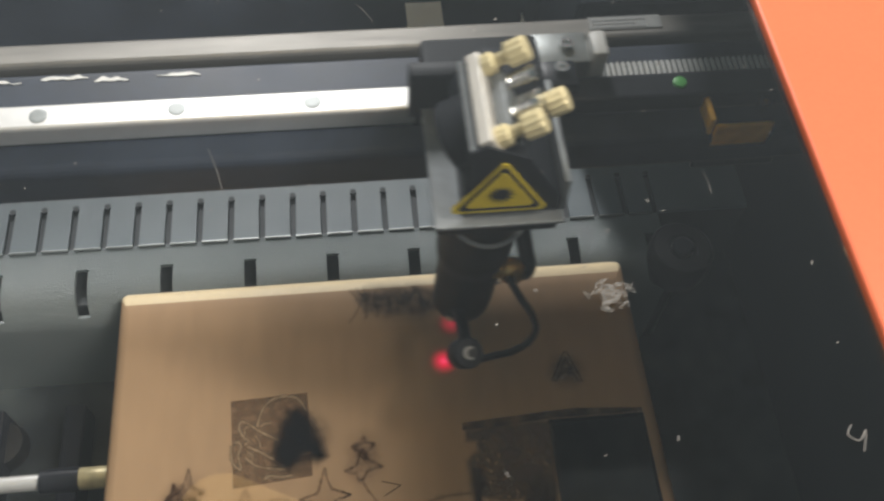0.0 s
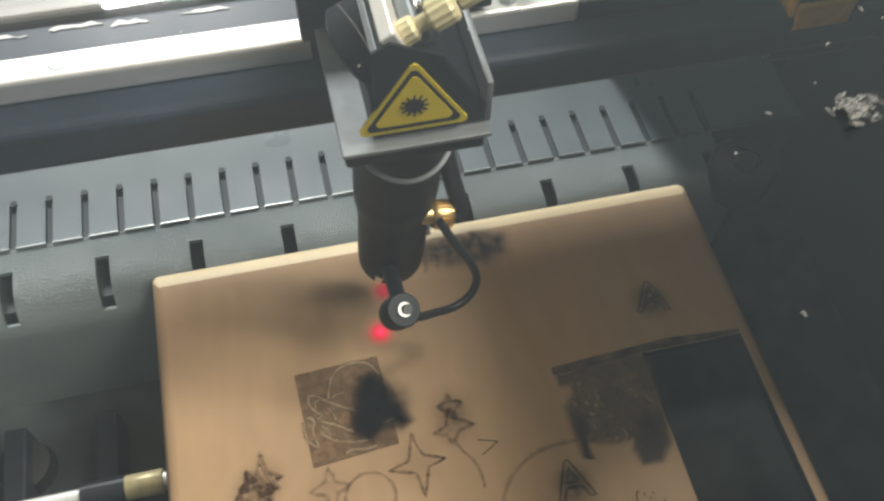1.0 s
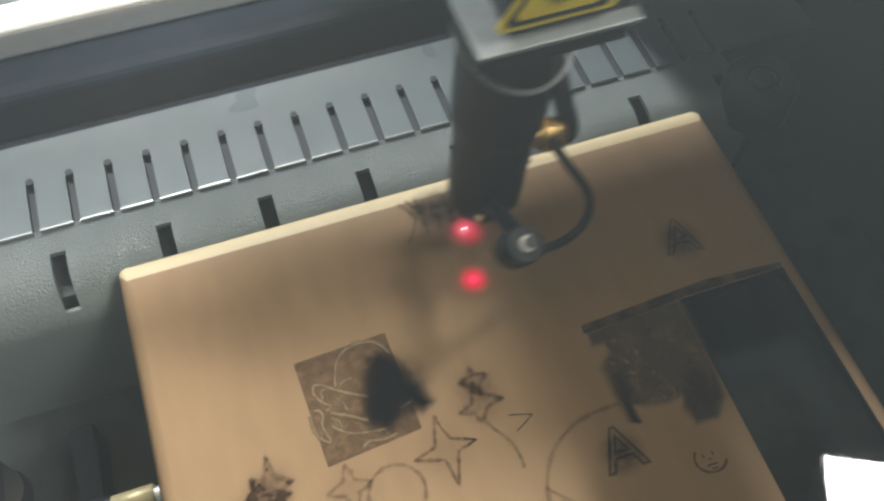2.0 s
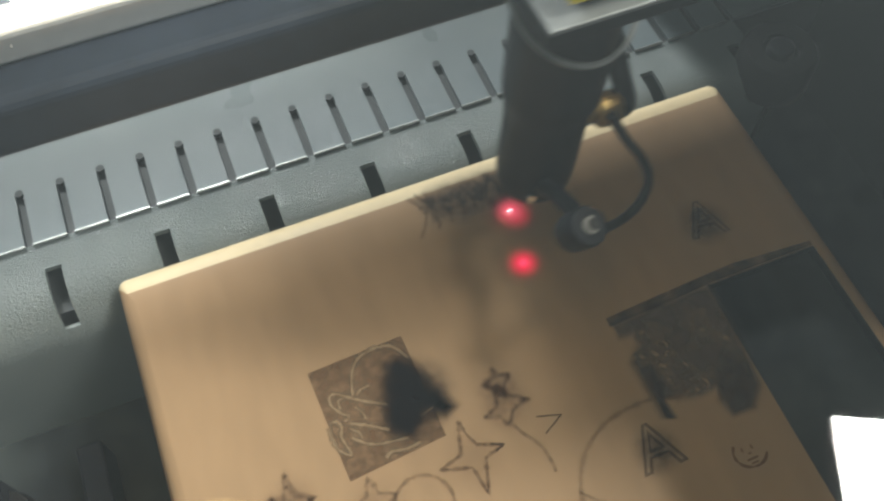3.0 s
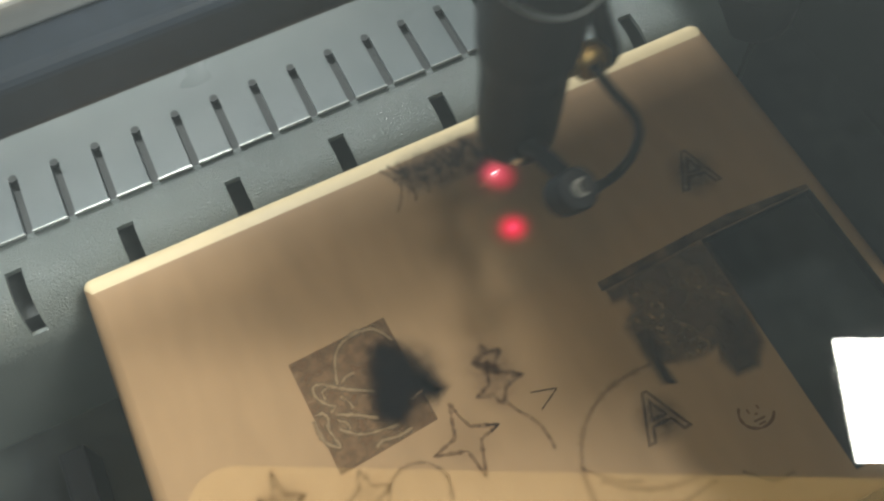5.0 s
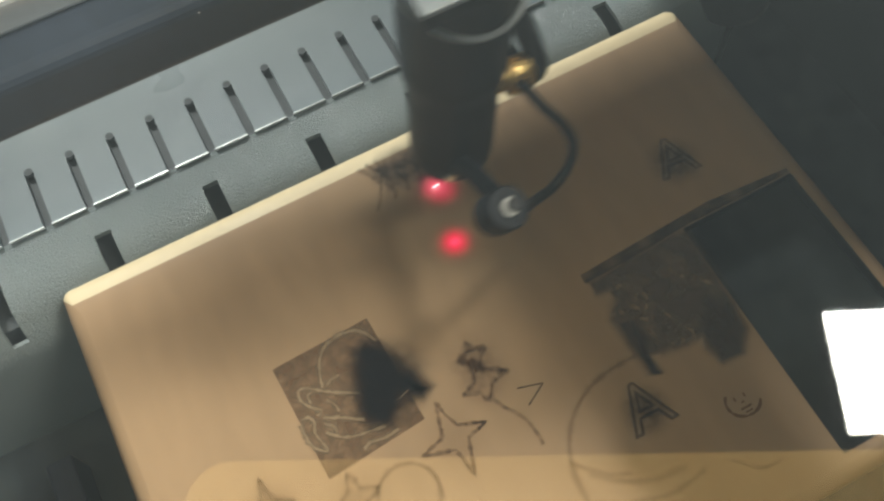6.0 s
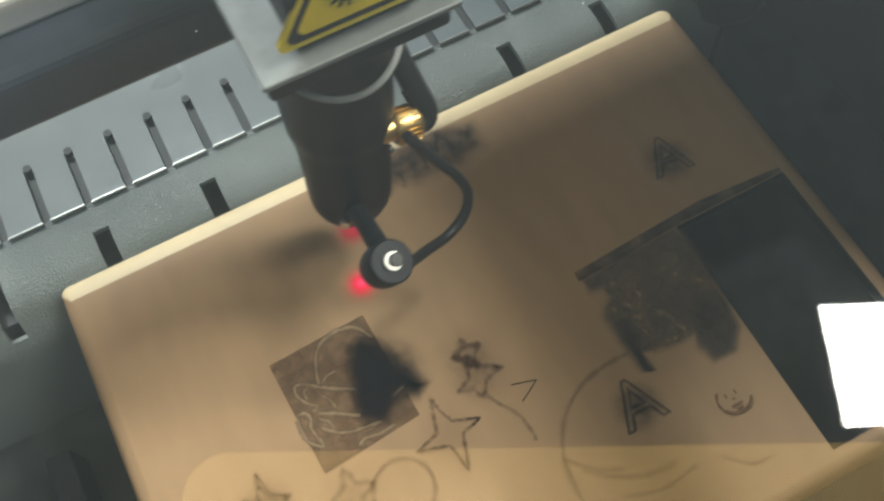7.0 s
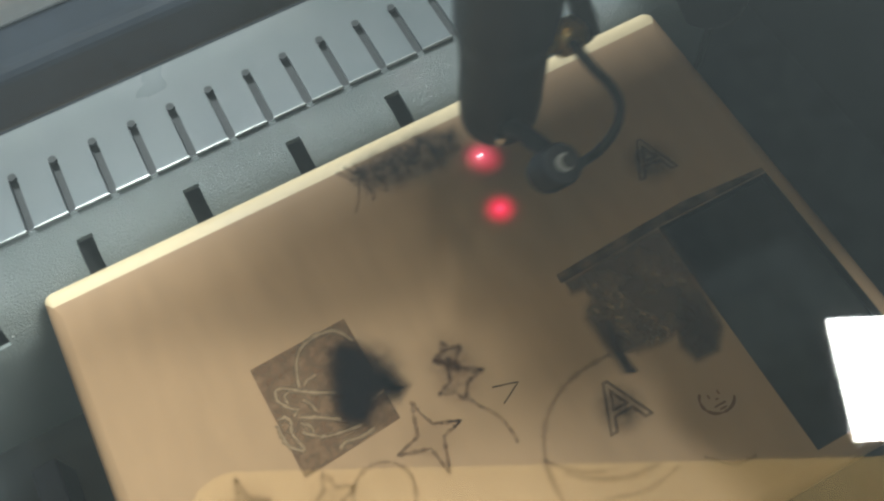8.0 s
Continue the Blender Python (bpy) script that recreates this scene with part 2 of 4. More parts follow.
def stroke(points, w, z, closed=False, bm=None, wobble=0.15):
    """A burnt line of varying width along points, a film on the board, densest along its middle."""
    bm = bm or bmesh.new()
    core = bm.verts.layers.float.get("core") or bm.verts.layers.float.new("core")
    ps = [Vector((*p, 0)) for p in points]
    n = len(ps)
    lines = [[], [], []]
    for i, p in enumerate(ps):
        a, b = ps[(i - 1) % n] if closed or i else p, ps[(i + 1) % n] if closed or i + 1 < n else p
        d = (b - a).normalized() if (b - a).length > 0 else Vector((1, 0, 0))
        h = w / 2 * (1 + wobble * random.uniform(-1, 1))
        q = Vector((-d.y, d.x, 0)) * h
        for line, k in zip(lines, (1, 0, -1)):
            v = bm.verts.new((p.x + k * q.x, p.y + k * q.y, z + 1.2e-6 * i))
            v[core] = 0.0 if k else 1.0
            line.append(v)
    for i in range(n if closed else n - 1):
        j = (i + 1) % n
        for f, g in zip(lines, lines[1:]):
            bm.faces.new((f[i], f[j], g[j], g[i]))
    return bm


def pierced(xs, ys, holes, z0, z1):
    """A sheet over the grid xs, ys; holes is a test on a cell's middle."""
    bm = bmesh.new()
    cells = {(i, j) for i in range(len(xs) - 1) for j in range(len(ys) - 1) if not holes((xs[i] + xs[i + 1]) / 2, (ys[j] + ys[j + 1]) / 2)}
    vert = {}

    def v(i, j, k):
        if (i, j, k) not in vert:
            vert[i, j, k] = bm.verts.new((xs[i], ys[j], (z0, z1)[k]))
        return vert[i, j, k]
    for i, j in cells:
        bm.faces.new((v(i, j, 1), v(i + 1, j, 1), v(i + 1, j + 1, 1), v(i, j + 1, 1)))
        bm.faces.new((v(i, j, 0), v(i, j + 1, 0), v(i + 1, j + 1, 0), v(i + 1, j, 0)))
        for di, dj, a, b in ((-1, 0, (0, 1), (0, 0)), (1, 0, (1, 0), (1, 1)), (0, -1, (0, 0), (1, 0)), (0, 1, (1, 1), (0, 1))):
            if (i + di, j + dj) not in cells:
                p, q = (i + a[0], j + a[1]), (i + b[0], j + b[1])
                bm.faces.new((v(*p, 0), v(*q, 0), v(*q, 1), v(*p, 1)))
    return bm


# ---- the machine's inside ----
L, R, BACK, FRONT, FLOOR = -0.42, 0.292, 0.330, -0.36, -0.075
tagged(part("floor", box(L, R, FRONT, BACK, FLOOR - 0.01, FLOOR), BED), "dusty black sheet-metal floor of the laser machine", "floor", kind="structure")
tagged(part("wall_east", box(R, R + 0.012, FRONT, BACK, FLOOR - 0.01, 0.17), BLACK_STEEL), "black inner side wall of the laser machine", "wall", kind="structure")
tagged(part("wall_west", box(L - 0.012, L, FRONT, BACK, FLOOR - 0.01, 0.17), BLACK_STEEL), "black inner side wall of the laser machine", "wall", kind="structure")
tagged(part("wall_north", box(L - 0.012, R + 0.012, BACK, BACK + 0.012, FLOOR - 0.01, 0.17), BLACK_STEEL), "black inner back wall of the laser machine", "wall", kind="structure")
tagged(part("wall_south", box(L - 0.012, R + 0.012, FRONT - 0.012, FRONT, FLOOR - 0.01, 0.17), BLACK_STEEL), "black inner front wall of the laser machine", "wall", kind="structure")

cab = thing("machine_cabinet", "orange-red sheet-metal cabinet of the laser machine", "cabinet")
for nm, b in (("front_panel", (-0.50, 0.40, -0.440, -0.428, -0.74, 0.172)), ("back_panel", (-0.50, 0.40, 0.418, 0.430, -0.74, 0.172)), ("side_panel", (-0.50, -0.488, -0.427, 0.417, -0.74, 0.172)), ("side_panel", (0.388, 0.40, -0.427, 0.417, -0.74, 0.172))):
    part(nm, box(*b, 0.002), ORANGE, cab)
part("bottom_panel", box(-0.487, 0.387, -0.427, 0.417, -0.72, -0.70), BLACK_STEEL, cab)
CONCRETE = material("grey_workshop_concrete", (0.26, 0.26, 0.25), 0.7, vary=0.2, grain=40, blot=2, bump=0.1)
tagged(part("ground", box(-2.0, 2.4, -2.0, 3.3, -0.80, -0.742), CONCRETE), "grey concrete workshop floor", "floor", kind="structure")

# lid with its window
GZ = 0.184
WX0, WX1, WY0, WY1 = -0.40, 0.1985, -0.36, 0.318
lid_sheet, lid_rim = bmesh.new(), bmesh.new()
for b in ((WX1, 0.42, -0.46, 0.45), (-0.52, WX0, -0.46, 0.45), (WX0, WX1, WY1, 0.45), (WX0, WX1, -0.46, WY0)):
    box(*b, 0.1822, 0.1852, 0.0 if b[0] == WX0 else 0.0008, 2, lid_sheet)
for b in ((WX1 + 0.005, 0.41, -0.45, 0.44), (-0.51, WX0 - 0.005, -0.45, 0.44), (WX0, WX1, WY1 + 0.005, 0.44), (WX0, WX1, -0.45, WY0 - 0.005)):
    box(*b, 0.1725, 0.1820, bm=lid_rim)
lid = part("lid", lid_sheet, ORANGE, cab, "orange-red painted metal lid with a clear window")
# rim coloured black to paint the shade beneath the lid sheet
part("lid_rim", lid_rim, BLACK_STEEL, lid, "rim under the lid sheet, black for the shade there")
pane = part("window_pane", box(WX0 + 0.0005, WX1 - 0.0005, WY0 + 0.0005, WY1 - 0.0005, GZ - 0.001, GZ), GLASS, lid, "clear dusty glass pane")
pane.visible_shadow = False

# added warm glowing panel; its mirror image makes the window's bright strip
WARM = bpy.data.materials.new("warm_lit_panel")
WARM.use_nodes = True
WARM.node_tree.nodes["Principled BSDF"].inputs["Emission Color"].default_value = (1, 0.64, 0.19, 1)
WARM.node_tree.nodes["Principled BSDF"].inputs["Emission Strength"].default_value = 1.35
cp = []
for cx, cy, a0 in ((1.72, -0.08, 0), (0.10, -0.10, 90), (0.08, -0.62, 180), (1.72, -0.62, 270)):
    cp += [(cx + 0.09 * math.cos(radians(a0 + d)), cy + 0.09 * math.sin(radians(a0 + d))) for d in range(0, 91, 10)]
tagged(part("ceiling_panel", outline(cp, 0.0, 0.03), WARM, at=pose(-0.285, 0.525, 1.99, 0, 0, -28)), "warm yellowish glowing panel added for a reflection in the window", "ceiling light", kind="structure")

# ---- support ledge with square holes, and the comb sheet behind it ----
ledge = thing("support_ledge", "grey painted steel ledge with punched holes", "ledge")
LZ = -0.0048
hx = [0.0505 + 0.0355 * k for k in range(-12, 6)]
xs = sorted([L, 0.234] + [h + s * 0.0026 for h in hx for s in (-1, 1) if L < h < 0.235])
RB = 0.0165
prof = [(0.0272, LZ), (0.0168, LZ), (0.0130, LZ)] + [(0.0130 - RB * math.sin(radians(d)), LZ - RB + RB * math.cos(radians(d))) for d in range(9, 91, 9)] + [(0.0130 - RB, LZ - 0.026), (0.0130 - RB, FLOOR)]


def bent_sheet(xs, prof, thick, hole):
    """A sheet bent along a profile in y and z, with openings right through it."""
    bm = bmesh.new()
    inner = []
    for i, (y, z) in enumerate(prof):
        p, q = prof[max(i - 1, 0)], prof[min(i + 1, len(prof) - 1)]
        d = Vector((0, q[0] - p[0], q[1] - p[1])).normalized()
        inner.append((y - d.z * thick, z + d.y * thick))
    side = [[[bm.verts.new((x, y, z)) for y, z in line] for x in xs] for line in (prof, inner)]
    cells = {(i, j) for i in range(len(xs) - 1) for j in range(len(prof) - 1) if not hole((xs[i] + xs[i + 1]) / 2, j)}
    for i, j in cells:
        for g in side:
            bm.faces.new((g[i][j], g[i + 1][j], g[i + 1][j + 1], g[i][j + 1]))
        for di, dj, (a, b), (c, d) in ((-1, 0, (0, 0), (0, 1)), (1, 0, (1, 0), (1, 1)), (0, -1, (0, 0), (1, 0)), (0, 1, (0, 1), (1, 1))):
            if (i + di, j + dj) not in cells:
                bm.faces.new((side[0][i + a][j + b], side[0][i + c][j + d], side[1][i + c][j + d], side[1][i + a][j + b]))
    bmesh.ops.delete(bm, geom=[v for v in bm.verts if not v.link_faces], context="VERTS")
    return bm


part("bent_sheet", bent_sheet(xs, prof, 0.002, lambda x, j: 1 <= j < 9 and any(abs(x - h) < 0.002 for h in hx)), LEDGE_STEEL, ledge, smooth=True)
# dark block painting the shade seen through the ledge holes
part("inner_shade", box(L, 0.234, 0.0040, 0.0270, FLOOR, LZ - 0.0080), LEDGE_SHADE, ledge, "dark filler for the shade inside the ledge")

# two plain bars that carry the board
for x in (0.030, 0.135):
    bar_ = thing("support_bar", "black steel bar carrying the board", "support bar", "bars under the board")
    part("bar", box(x - 0.004, x + 0.004, -0.130, -0.030, FLOOR, -0.00465, 0.0006), BLACK_STEEL, bar_)

comb = thing("slotted_comb", "grey steel comb sheet with a row of narrow slots", "comb sheet")
PITCH = 0.01362
sx_ = [0.0012 + PITCH * k for k in range(-30, 18)]
xs = sorted([L, 0.276] + [s + d * 0.0014 for s in sx_ for d in (-1, 1) if L < s < 0.24])
CZ = -0.0038
part("sheet", pierced(xs, [0.0272, 0.0485, 0.066], lambda x, y: y < 0.0485 and any(abs(x - s) < 0.001 for s in sx_), CZ - 0.0018, CZ), GREY_STEEL, comb)
for s in sx_:
    if L < s < 0.235:
        # dark disc just proud of the sheet, in place of a rounded opening
        part("slot_end_shade", turned([(0.00140, CZ - 0.0012), (0.00140, CZ + 0.00006)], 14), SLOT_SHADE, comb, at=pose(s, 0.0485, 0))
# lips in brighter metal put the edge's lit highlight into colour
lips = bmesh.new()
for a, b in zip([s for s in sx_ if s < 0.235], [s for s in sx_ if s < 0.235][1:]):
    if a > L:
        box(a + 0.0012, b - 0.0012, 0.0266, 0.0271, LZ + 0.0001, CZ + 0.0002, bm=lips)
part("bright_lip", lips, LIT_LIP, comb, "cut edge in brighter metal for its lit highlight")
# solid dark block just under the slots, coloured as their shade
tagged(part("cavity", box(L, 0.276, 0.0274, 0.066, FLOOR, -0.0058), SLOT_SHADE), "dark filler for the shade under the slotted comb sheet", "cavity", kind="structure")

# ---- gantry: beam, linear rail, belt, rear bar ----
beam = thing("gantry_beam", "black coated steel gantry beam across the machine", "beam")
part("box_section", box(L + 0.002, R - 0.002, -0.0018, 0.044, 0.0700, 0.0882, 0.0034, 4), BEAM_BLACK, beam, smooth=True)
# flange hung this low to cut the back lamp off past the board's edge
part("lower_flange", box(L + 0.002, R - 0.002, 0.0400, 0.0439, 0.0405, 0.0699, 0.0008), MATTE_BLACK, beam)
rail = thing("linear_rail", "bright ground steel linear rail with screw holes", "rail")
part("bar", box(L + 0.01, 0.1540, 0.0098, 0.0202, 0.0885, 0.0975, 0.0012, 2), RAIL_STEEL, rail)
# the rail beyond its bright reflection, darkened by colour
part("unlit_rail_end", box(0.1542, R - 0.03, 0.0094, 0.0206, 0.0884, 0.0970, 0.0012, 2), BLACK_STEEL, rail, "unlit end of the rail, coloured black")
for k in range(-9, 4):
    x = 0.0404 + 0.0455 * k
    if L + 0.02 < x < 0.150:
        part("screw_cap", turned([(0.0029, 0.0), (0.0030, 0.0002), (0.0022, 0.00025)], 20), PLATE, rail, at=pose(x, 0.0150, 0.0975))
rear = thing("rear_crossbar", "dull aluminium crossbar behind the gantry", "bar")
part("bar", box(L + 0.004, R - 0.004, 0.0448, 0.0556, 0.078, 0.0905, 0.0015, 2), DULL, rear)

belt = thing("timing_belt", "grey toothed drive belt beside the rail", "belt")
part("backing", box(0.13, R - 0.012, 0.0215, 0.0325, 0.0883, 0.0895), BELT_SHADE, belt)
tooth = box(-0.00060, 0.00060, 0.0217, 0.0323, 0.0895, 0.0907, 0.0003, 1)
tooth_me = bpy.data.meshes.new("tooth")
tooth.to_mesh(tooth_me)
tooth.free()
tooth_me.materials.append(BELT)
for k in range(70):
    o = new("tooth", tooth_me)
    o.parent, o.location = belt, (0.132 + 0.0021 * k, 0, 0)

# ---- the board ----
board = thing("engraved_board", "pale tan fibreboard sheet with laser test burns", "board")
BW, BH, BT, BX0, BY1 = 0.2108, 0.150, 0.0046, -0.0022, 0.0021
HOLE = [(0.1665, -0.1435), (0.2053, -0.1435), (0.2053, -0.0690), (0.1672, -0.0690)]
# paler bevel colour paints the light falling on the board's back edge
LIT_EDGE = material("lit_board_edge", (0.88, 0.71, 0.44), 0.5, vary=0.1, grain=400, blot=40, bump=0.1)


def board_ring(inset, z, bm):
    pts = []
    for cx, cy, a0 in ((BW, 0, 0), (0, 0, 90), (0, -BH, 180), (BW, -BH, 270)):
        r = max(0.0028 - inset, 0.0002)
        ox, oy = (cx - (inset + r) if cx else BX0 + inset + r), (BY1 - (inset * 2.5 + r) if cy == 0 else cy + inset + r)
        pts += [(ox + r * math.cos(radians(a0 + d)), oy + r * math.sin(radians(a0 + d))) for d in range(0, 91, 18)]
    return [bm.verts.new((x, y, z)) for x, y in pts]


bm = bmesh.new()
rings = [board_ring(i, z, bm) for i, z in ((0.0, -BT), (0.0, -0.0034), (0.0005, -0.0021), (0.0014, -0.0011), (0.0027, -0.0004), (0.0044, 0.0))]
for a, b in zip(rings, rings[1:]):
    for i in range(len(a)):
        j = (i + 1) % len(a)
        f = bm.faces.new((a[i], a[j], b[j], b[i]))
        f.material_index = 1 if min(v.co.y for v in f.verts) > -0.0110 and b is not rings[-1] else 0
for z, ring in ((0.0, rings[-1]), (-BT, rings[0])):
    h = [bm.verts.new((x, y, z)) for x, y in HOLE]
    loop = [bm.edges.new((h[i], h[(i + 1) % 4])) for i in range(4)]
    bmesh.ops.triangle_fill(bm, use_beauty=True, use_dissolve=False, edges=loop + [bm.edges.get((ring[i], ring[(i + 1) % len(ring)])) for i in range(len(ring))])
    if z == 0.0:
        top_hole = h
# cut-out walls get the same black as the char marks
for i in range(4):
    j = (i + 1) % 4
    bm.faces.new((top_hole[i], top_hole[j], h[j], h[i])).material_index = 2
for f in bm.faces:
    f.smooth = all(abs(v.co.z) < 0.0034 and v.co.z < -1e-6 or v in rings[-1] for v in f.verts) and not all(abs(v.co.z) < 1e-6 for v in f.verts)
panel = part("panel", bm, BOARD, board)
panel.data.materials.append(LIT_EDGE)
panel.data.materials.append(CHAR)

ZF = 0.00025


def soft_shape(points, grow, z):
    """A burnt patch with any outline, solid inside and fading out over its rim."""
    bm = bmesh.new()
    core = bm.verts.layers.float.new("core")
    n = len(points)
    loops = []
    for k, c in ((-0.9, 1.0), (0.1, 0.5), (1.1, 0.0)):
        loop = []
        for i, p in enumerate(points):
            a, b = Vector(points[i - 1]), Vector(points[(i + 1) % n])
            d = (b - a).normalized()
            v = bm.verts.new((p[0] - d.y * k * grow, p[1] + d.x * k * grow, z))
            v[core] = c
            loop.append(v)
        loops.append(loop)
    for f, g in zip(loops, loops[1:]):
        for i in range(n):
            j = (i + 1) % n
            bm.faces.new((f[i], f[j], g[j], g[i]))
    bm.faces.new(loops[0])
    return bm


def film(name, bm, mat, label="", z=None):
    return part(name, bm, mat, board, label)


def mm(*pairs):
    return [(x / 1000, y / 1000) for x, y in pairs]


def curve_through(points, steps=6, closed=False):
    ps = [Vector((*p, 0)) for p in points]
    n, out = len(ps), []
    for i in range(n if closed else n - 1):
        p0, p1, p2, p3 = (ps[i - 1] if i or closed else ps[0]), ps[i], ps[(i + 1) % n], (ps[(i + 2) % n] if closed or i + 2 < n else ps[-1])
        for k in range(steps):
            t = k / steps
            q = 0.5 * ((2 * p1) + (p2 - p0) * t + (2 * p0 - 5 * p1 + 4 * p2 - p3) * t * t + (3 * p1 - p0 - 3 * p2 + p3) * t ** 3)
            out.append((q.x, q.y))
    if not closed:
        out.append((ps[-1].x, ps[-1].y))
    return out


def fine_line(points, step=0.0006, closed=False):
    """Break straight lines into short runs, so that a burnt line wavers."""
    out = []
    n = len(points)
    for i in range(n if closed else n - 1):
        a, b = points[i], points[(i + 1) % n]
        k = max(1, int(math.dist(a, b) / step))
        out += [(a[0] + (b[0] - a[0]) * t / k + random.uniform(-1, 1) * 0.00008, a[1] + (b[1] - a[1]) * t / k + random.uniform(-1, 1) * 0.00008) for t in range(k)]
    return out if closed else out + [points[-1]]


def flat(points, z):
    bm = bmesh.new()
    bm.faces.new([bm.verts.new((x, y, z)) for x, y in points])
    return bm


# engraved picture square with pale line work, under a black letter
SQ = scorch("engraved_square_brown", (0.195, 0.118, 0.070), 0.06, -0.068, 0.03, 0.03, 0.80, grain=260, box=True)
film("engraved_square", flat(mm((44.3, -51), (74, -49.8), (75.2, -83.5), (45.8, -86)), ZF), SQ, "brown engraved square")
pale = [((73.4, -57.2), (70.8, -52.7), (67.2, -50.9), (62, -51.1), (58.2, -53.3), (55.7, -57.8), (54.5, -62.5)),
        ((63.3, -68.9), (58.3, -66.1), (54.2, -63.3), (50.9, -60.7), (48.4, -60.1), (47.7, -62.7), (49.4, -66), (51.6, -68.1), (49.9, -69)),
        ((49.8, -65.2), (50, -62.5), (52.1, -62.2)), ((51.1, -70.2), (56.1, -72.9), (60.9, -76)), ((50.2, -74.3), (54.6, -78.1), (59.3, -79.3), (65.1, -80.2)),
        ((45.4, -68), (47.5, -68.2), (48.5, -70.1), (47.5, -73.3), (48.3, -76.5), (48.5, -78.9), (46.2, -77.2), (44.9, -73.7), (45, -69.1)),
        ((57.3, -83.2), (59.7, -82.3), (63.5, -83), (67.9, -82.6)), ((55.9, -62.4), (57.7, -61.4), (60, -61.2)), ((54, -66), (55.4, -68.4), (55.8, -70.6)), ((50.6, -71.8), (52.6, -73.6), (53, -75.6))]
PALE_SOFT = scorch("pale_unburnt_line_soft", (0.37, 0.265, 0.165), 0, 0, 1, 1, 1.0, grain=300, low=0.6, soft=True)
FAINT_PALE = scorch("faint_unburnt_line", (0.30, 0.22, 0.15), 0, 0, 1, 1, 0.55, grain=300, low=0.4, soft=True)
for p in pale:
    film("pale_line", stroke(fine_line(curve_through(mm(*p))), 0.0022, ZF + 0.0001, wobble=0.35), PALE_SOFT)
HALO = scorch("soot_halo", (0.016, 0.016, 0.018), 0.0715, -0.0692, 0.0140, 0.0145, 0.70, 0.30, 240)
film("soot_halo", flat([(0.0715 + 0.0145 * math.cos(a * math.pi / 20), -0.0692 + 0.015 * math.sin(a * math.pi / 20)) for a in range(40)], ZF + 0.0002), HALO, "soft black soot round the letter")


SOFT_CHAR = scorch("soft_black_char", (0.012, 0.013, 0.016), 0, 0, 1, 1, 0.95, grain=260, low=0.8, soft=True)
FAINT_LETTER = scorch("faint_letter_burn", (0.08, 0.05, 0.034), 0, 0, 1, 1, 0.14, box=True)
DARK_LETTER = scorch("dark_letter_burn", (0.060, 0.042, 0.032), 0, 0, 1, 1, 0.20, box=True)


def letter(at, size, mat, outlined=False, weight=0.0, label="", turn=0.0):
    cu = bpy.data.curves.new("letter", "FONT")
    cu.body, cu.size, cu.align_x, cu.align_y = "A", size, "CENTER", "CENTER"
    cu.resolution_u = 3
    if outlined:
        cu.fill_mode, cu.bevel_depth, cu.bevel_resolution = "NONE", 0.00042, 0
    else:
        cu.offset = weight
    cu.materials.append(mat)
    ob = new("letter", cu)
    ob.parent, ob.matrix_basis = board, pose(at[0], at[1], ZF + 0.0003, 0, 0, turn)
    if label:
        ob["label"] = label
    return ob


film("letter", soft_shape(mm((67, -57.6), (70, -56.8), (73.2, -58.8), (75.6, -65.4), (78.2, -71.2), (80.4, -76.6), (77.6, -77.8), (74.2, -74.6), (71.4, -74.4), (69.7, -76.4), (66.9, -80), (62, -78.2), (61.6, -73.4), (64.2, -67.8), (65.8, -61)), 0.0030, ZF + 0.0003), SOFT_CHAR, "solid black burnt letter A with a soft sooty rim")
film("pale_line", stroke(fine_line(mm((71, -75.6), (73, -74.8), (74.8, -74.4))), 0.0009, ZF + 0.0004), FAINT_PALE)
letter((0.1780, -0.0482), 0.0185, FAINT_LETTER, outlined=True, label="outlined burnt letter A", turn=-6)
letter((0.1284, -0.1090), 0.0190, DARK_LETTER, outlined=True, label="outlined burnt letter A")
for c, r in (((0.1283, -0.1095), 0.0085), ((0.1775, -0.049), 0.0095)):
    film("soot_halo", flat([(c[0] + r * math.cos(a * math.pi / 16), c[1] + r * math.sin(a * math.pi / 16)) for a in range(32)], ZF), scorch("faint_soot", (0.035, 0.024, 0.018), *c, r, r, 0.55, 0.2, 300))

STAR = scorch("star_burn", (0.16, 0.080, 0.046), 0, 0, 1, 1, 0.62, grain=420, low=0.3, soft=True)
FAINT = scorch("faint_burn", (0.19, 0.108, 0.066), 0, 0, 1, 1, 0.44, grain=420, low=0.2, soft=True)
STARS = [((79.9, -80.8), (80.6, -85.4), (82.1, -89.1), (89.2, -92), (83.2, -93.6), (79.9, -103.2), (78.6, -94.9), (69.8, -92.3), (76.9, -90.4)),
         ((94.4, -74.6), (95.6, -78.6), (101.3, -82.2), (95.9, -83.5), (93, -87.6), (91.4, -84.2), (87.1, -82.9), (91.7, -81.2)),
         ((95, -69.4), (96, -72.4), (99.6, -73), (96.6, -75.4), (95.4, -79), (93.6, -76.3), (90.2, -73.4), (94, -72.8)),
         ((50.5, -86.5), (52, -92), (57, -94), (52.4, -96), (50, -103), (48.4, -96), (43, -94), (48.6, -91.6)),
         ((29.5, -77), (30.4, -84), (35.4, -86.6), (31, -88.4), (31, -96), (27.6, -89), (21, -88), (26.8, -85.4)),
         ((24, -82), (26, -87), (34, -90), (27.6, -91), (26, -98), (24, -92), (19, -91), (23, -88.6))]
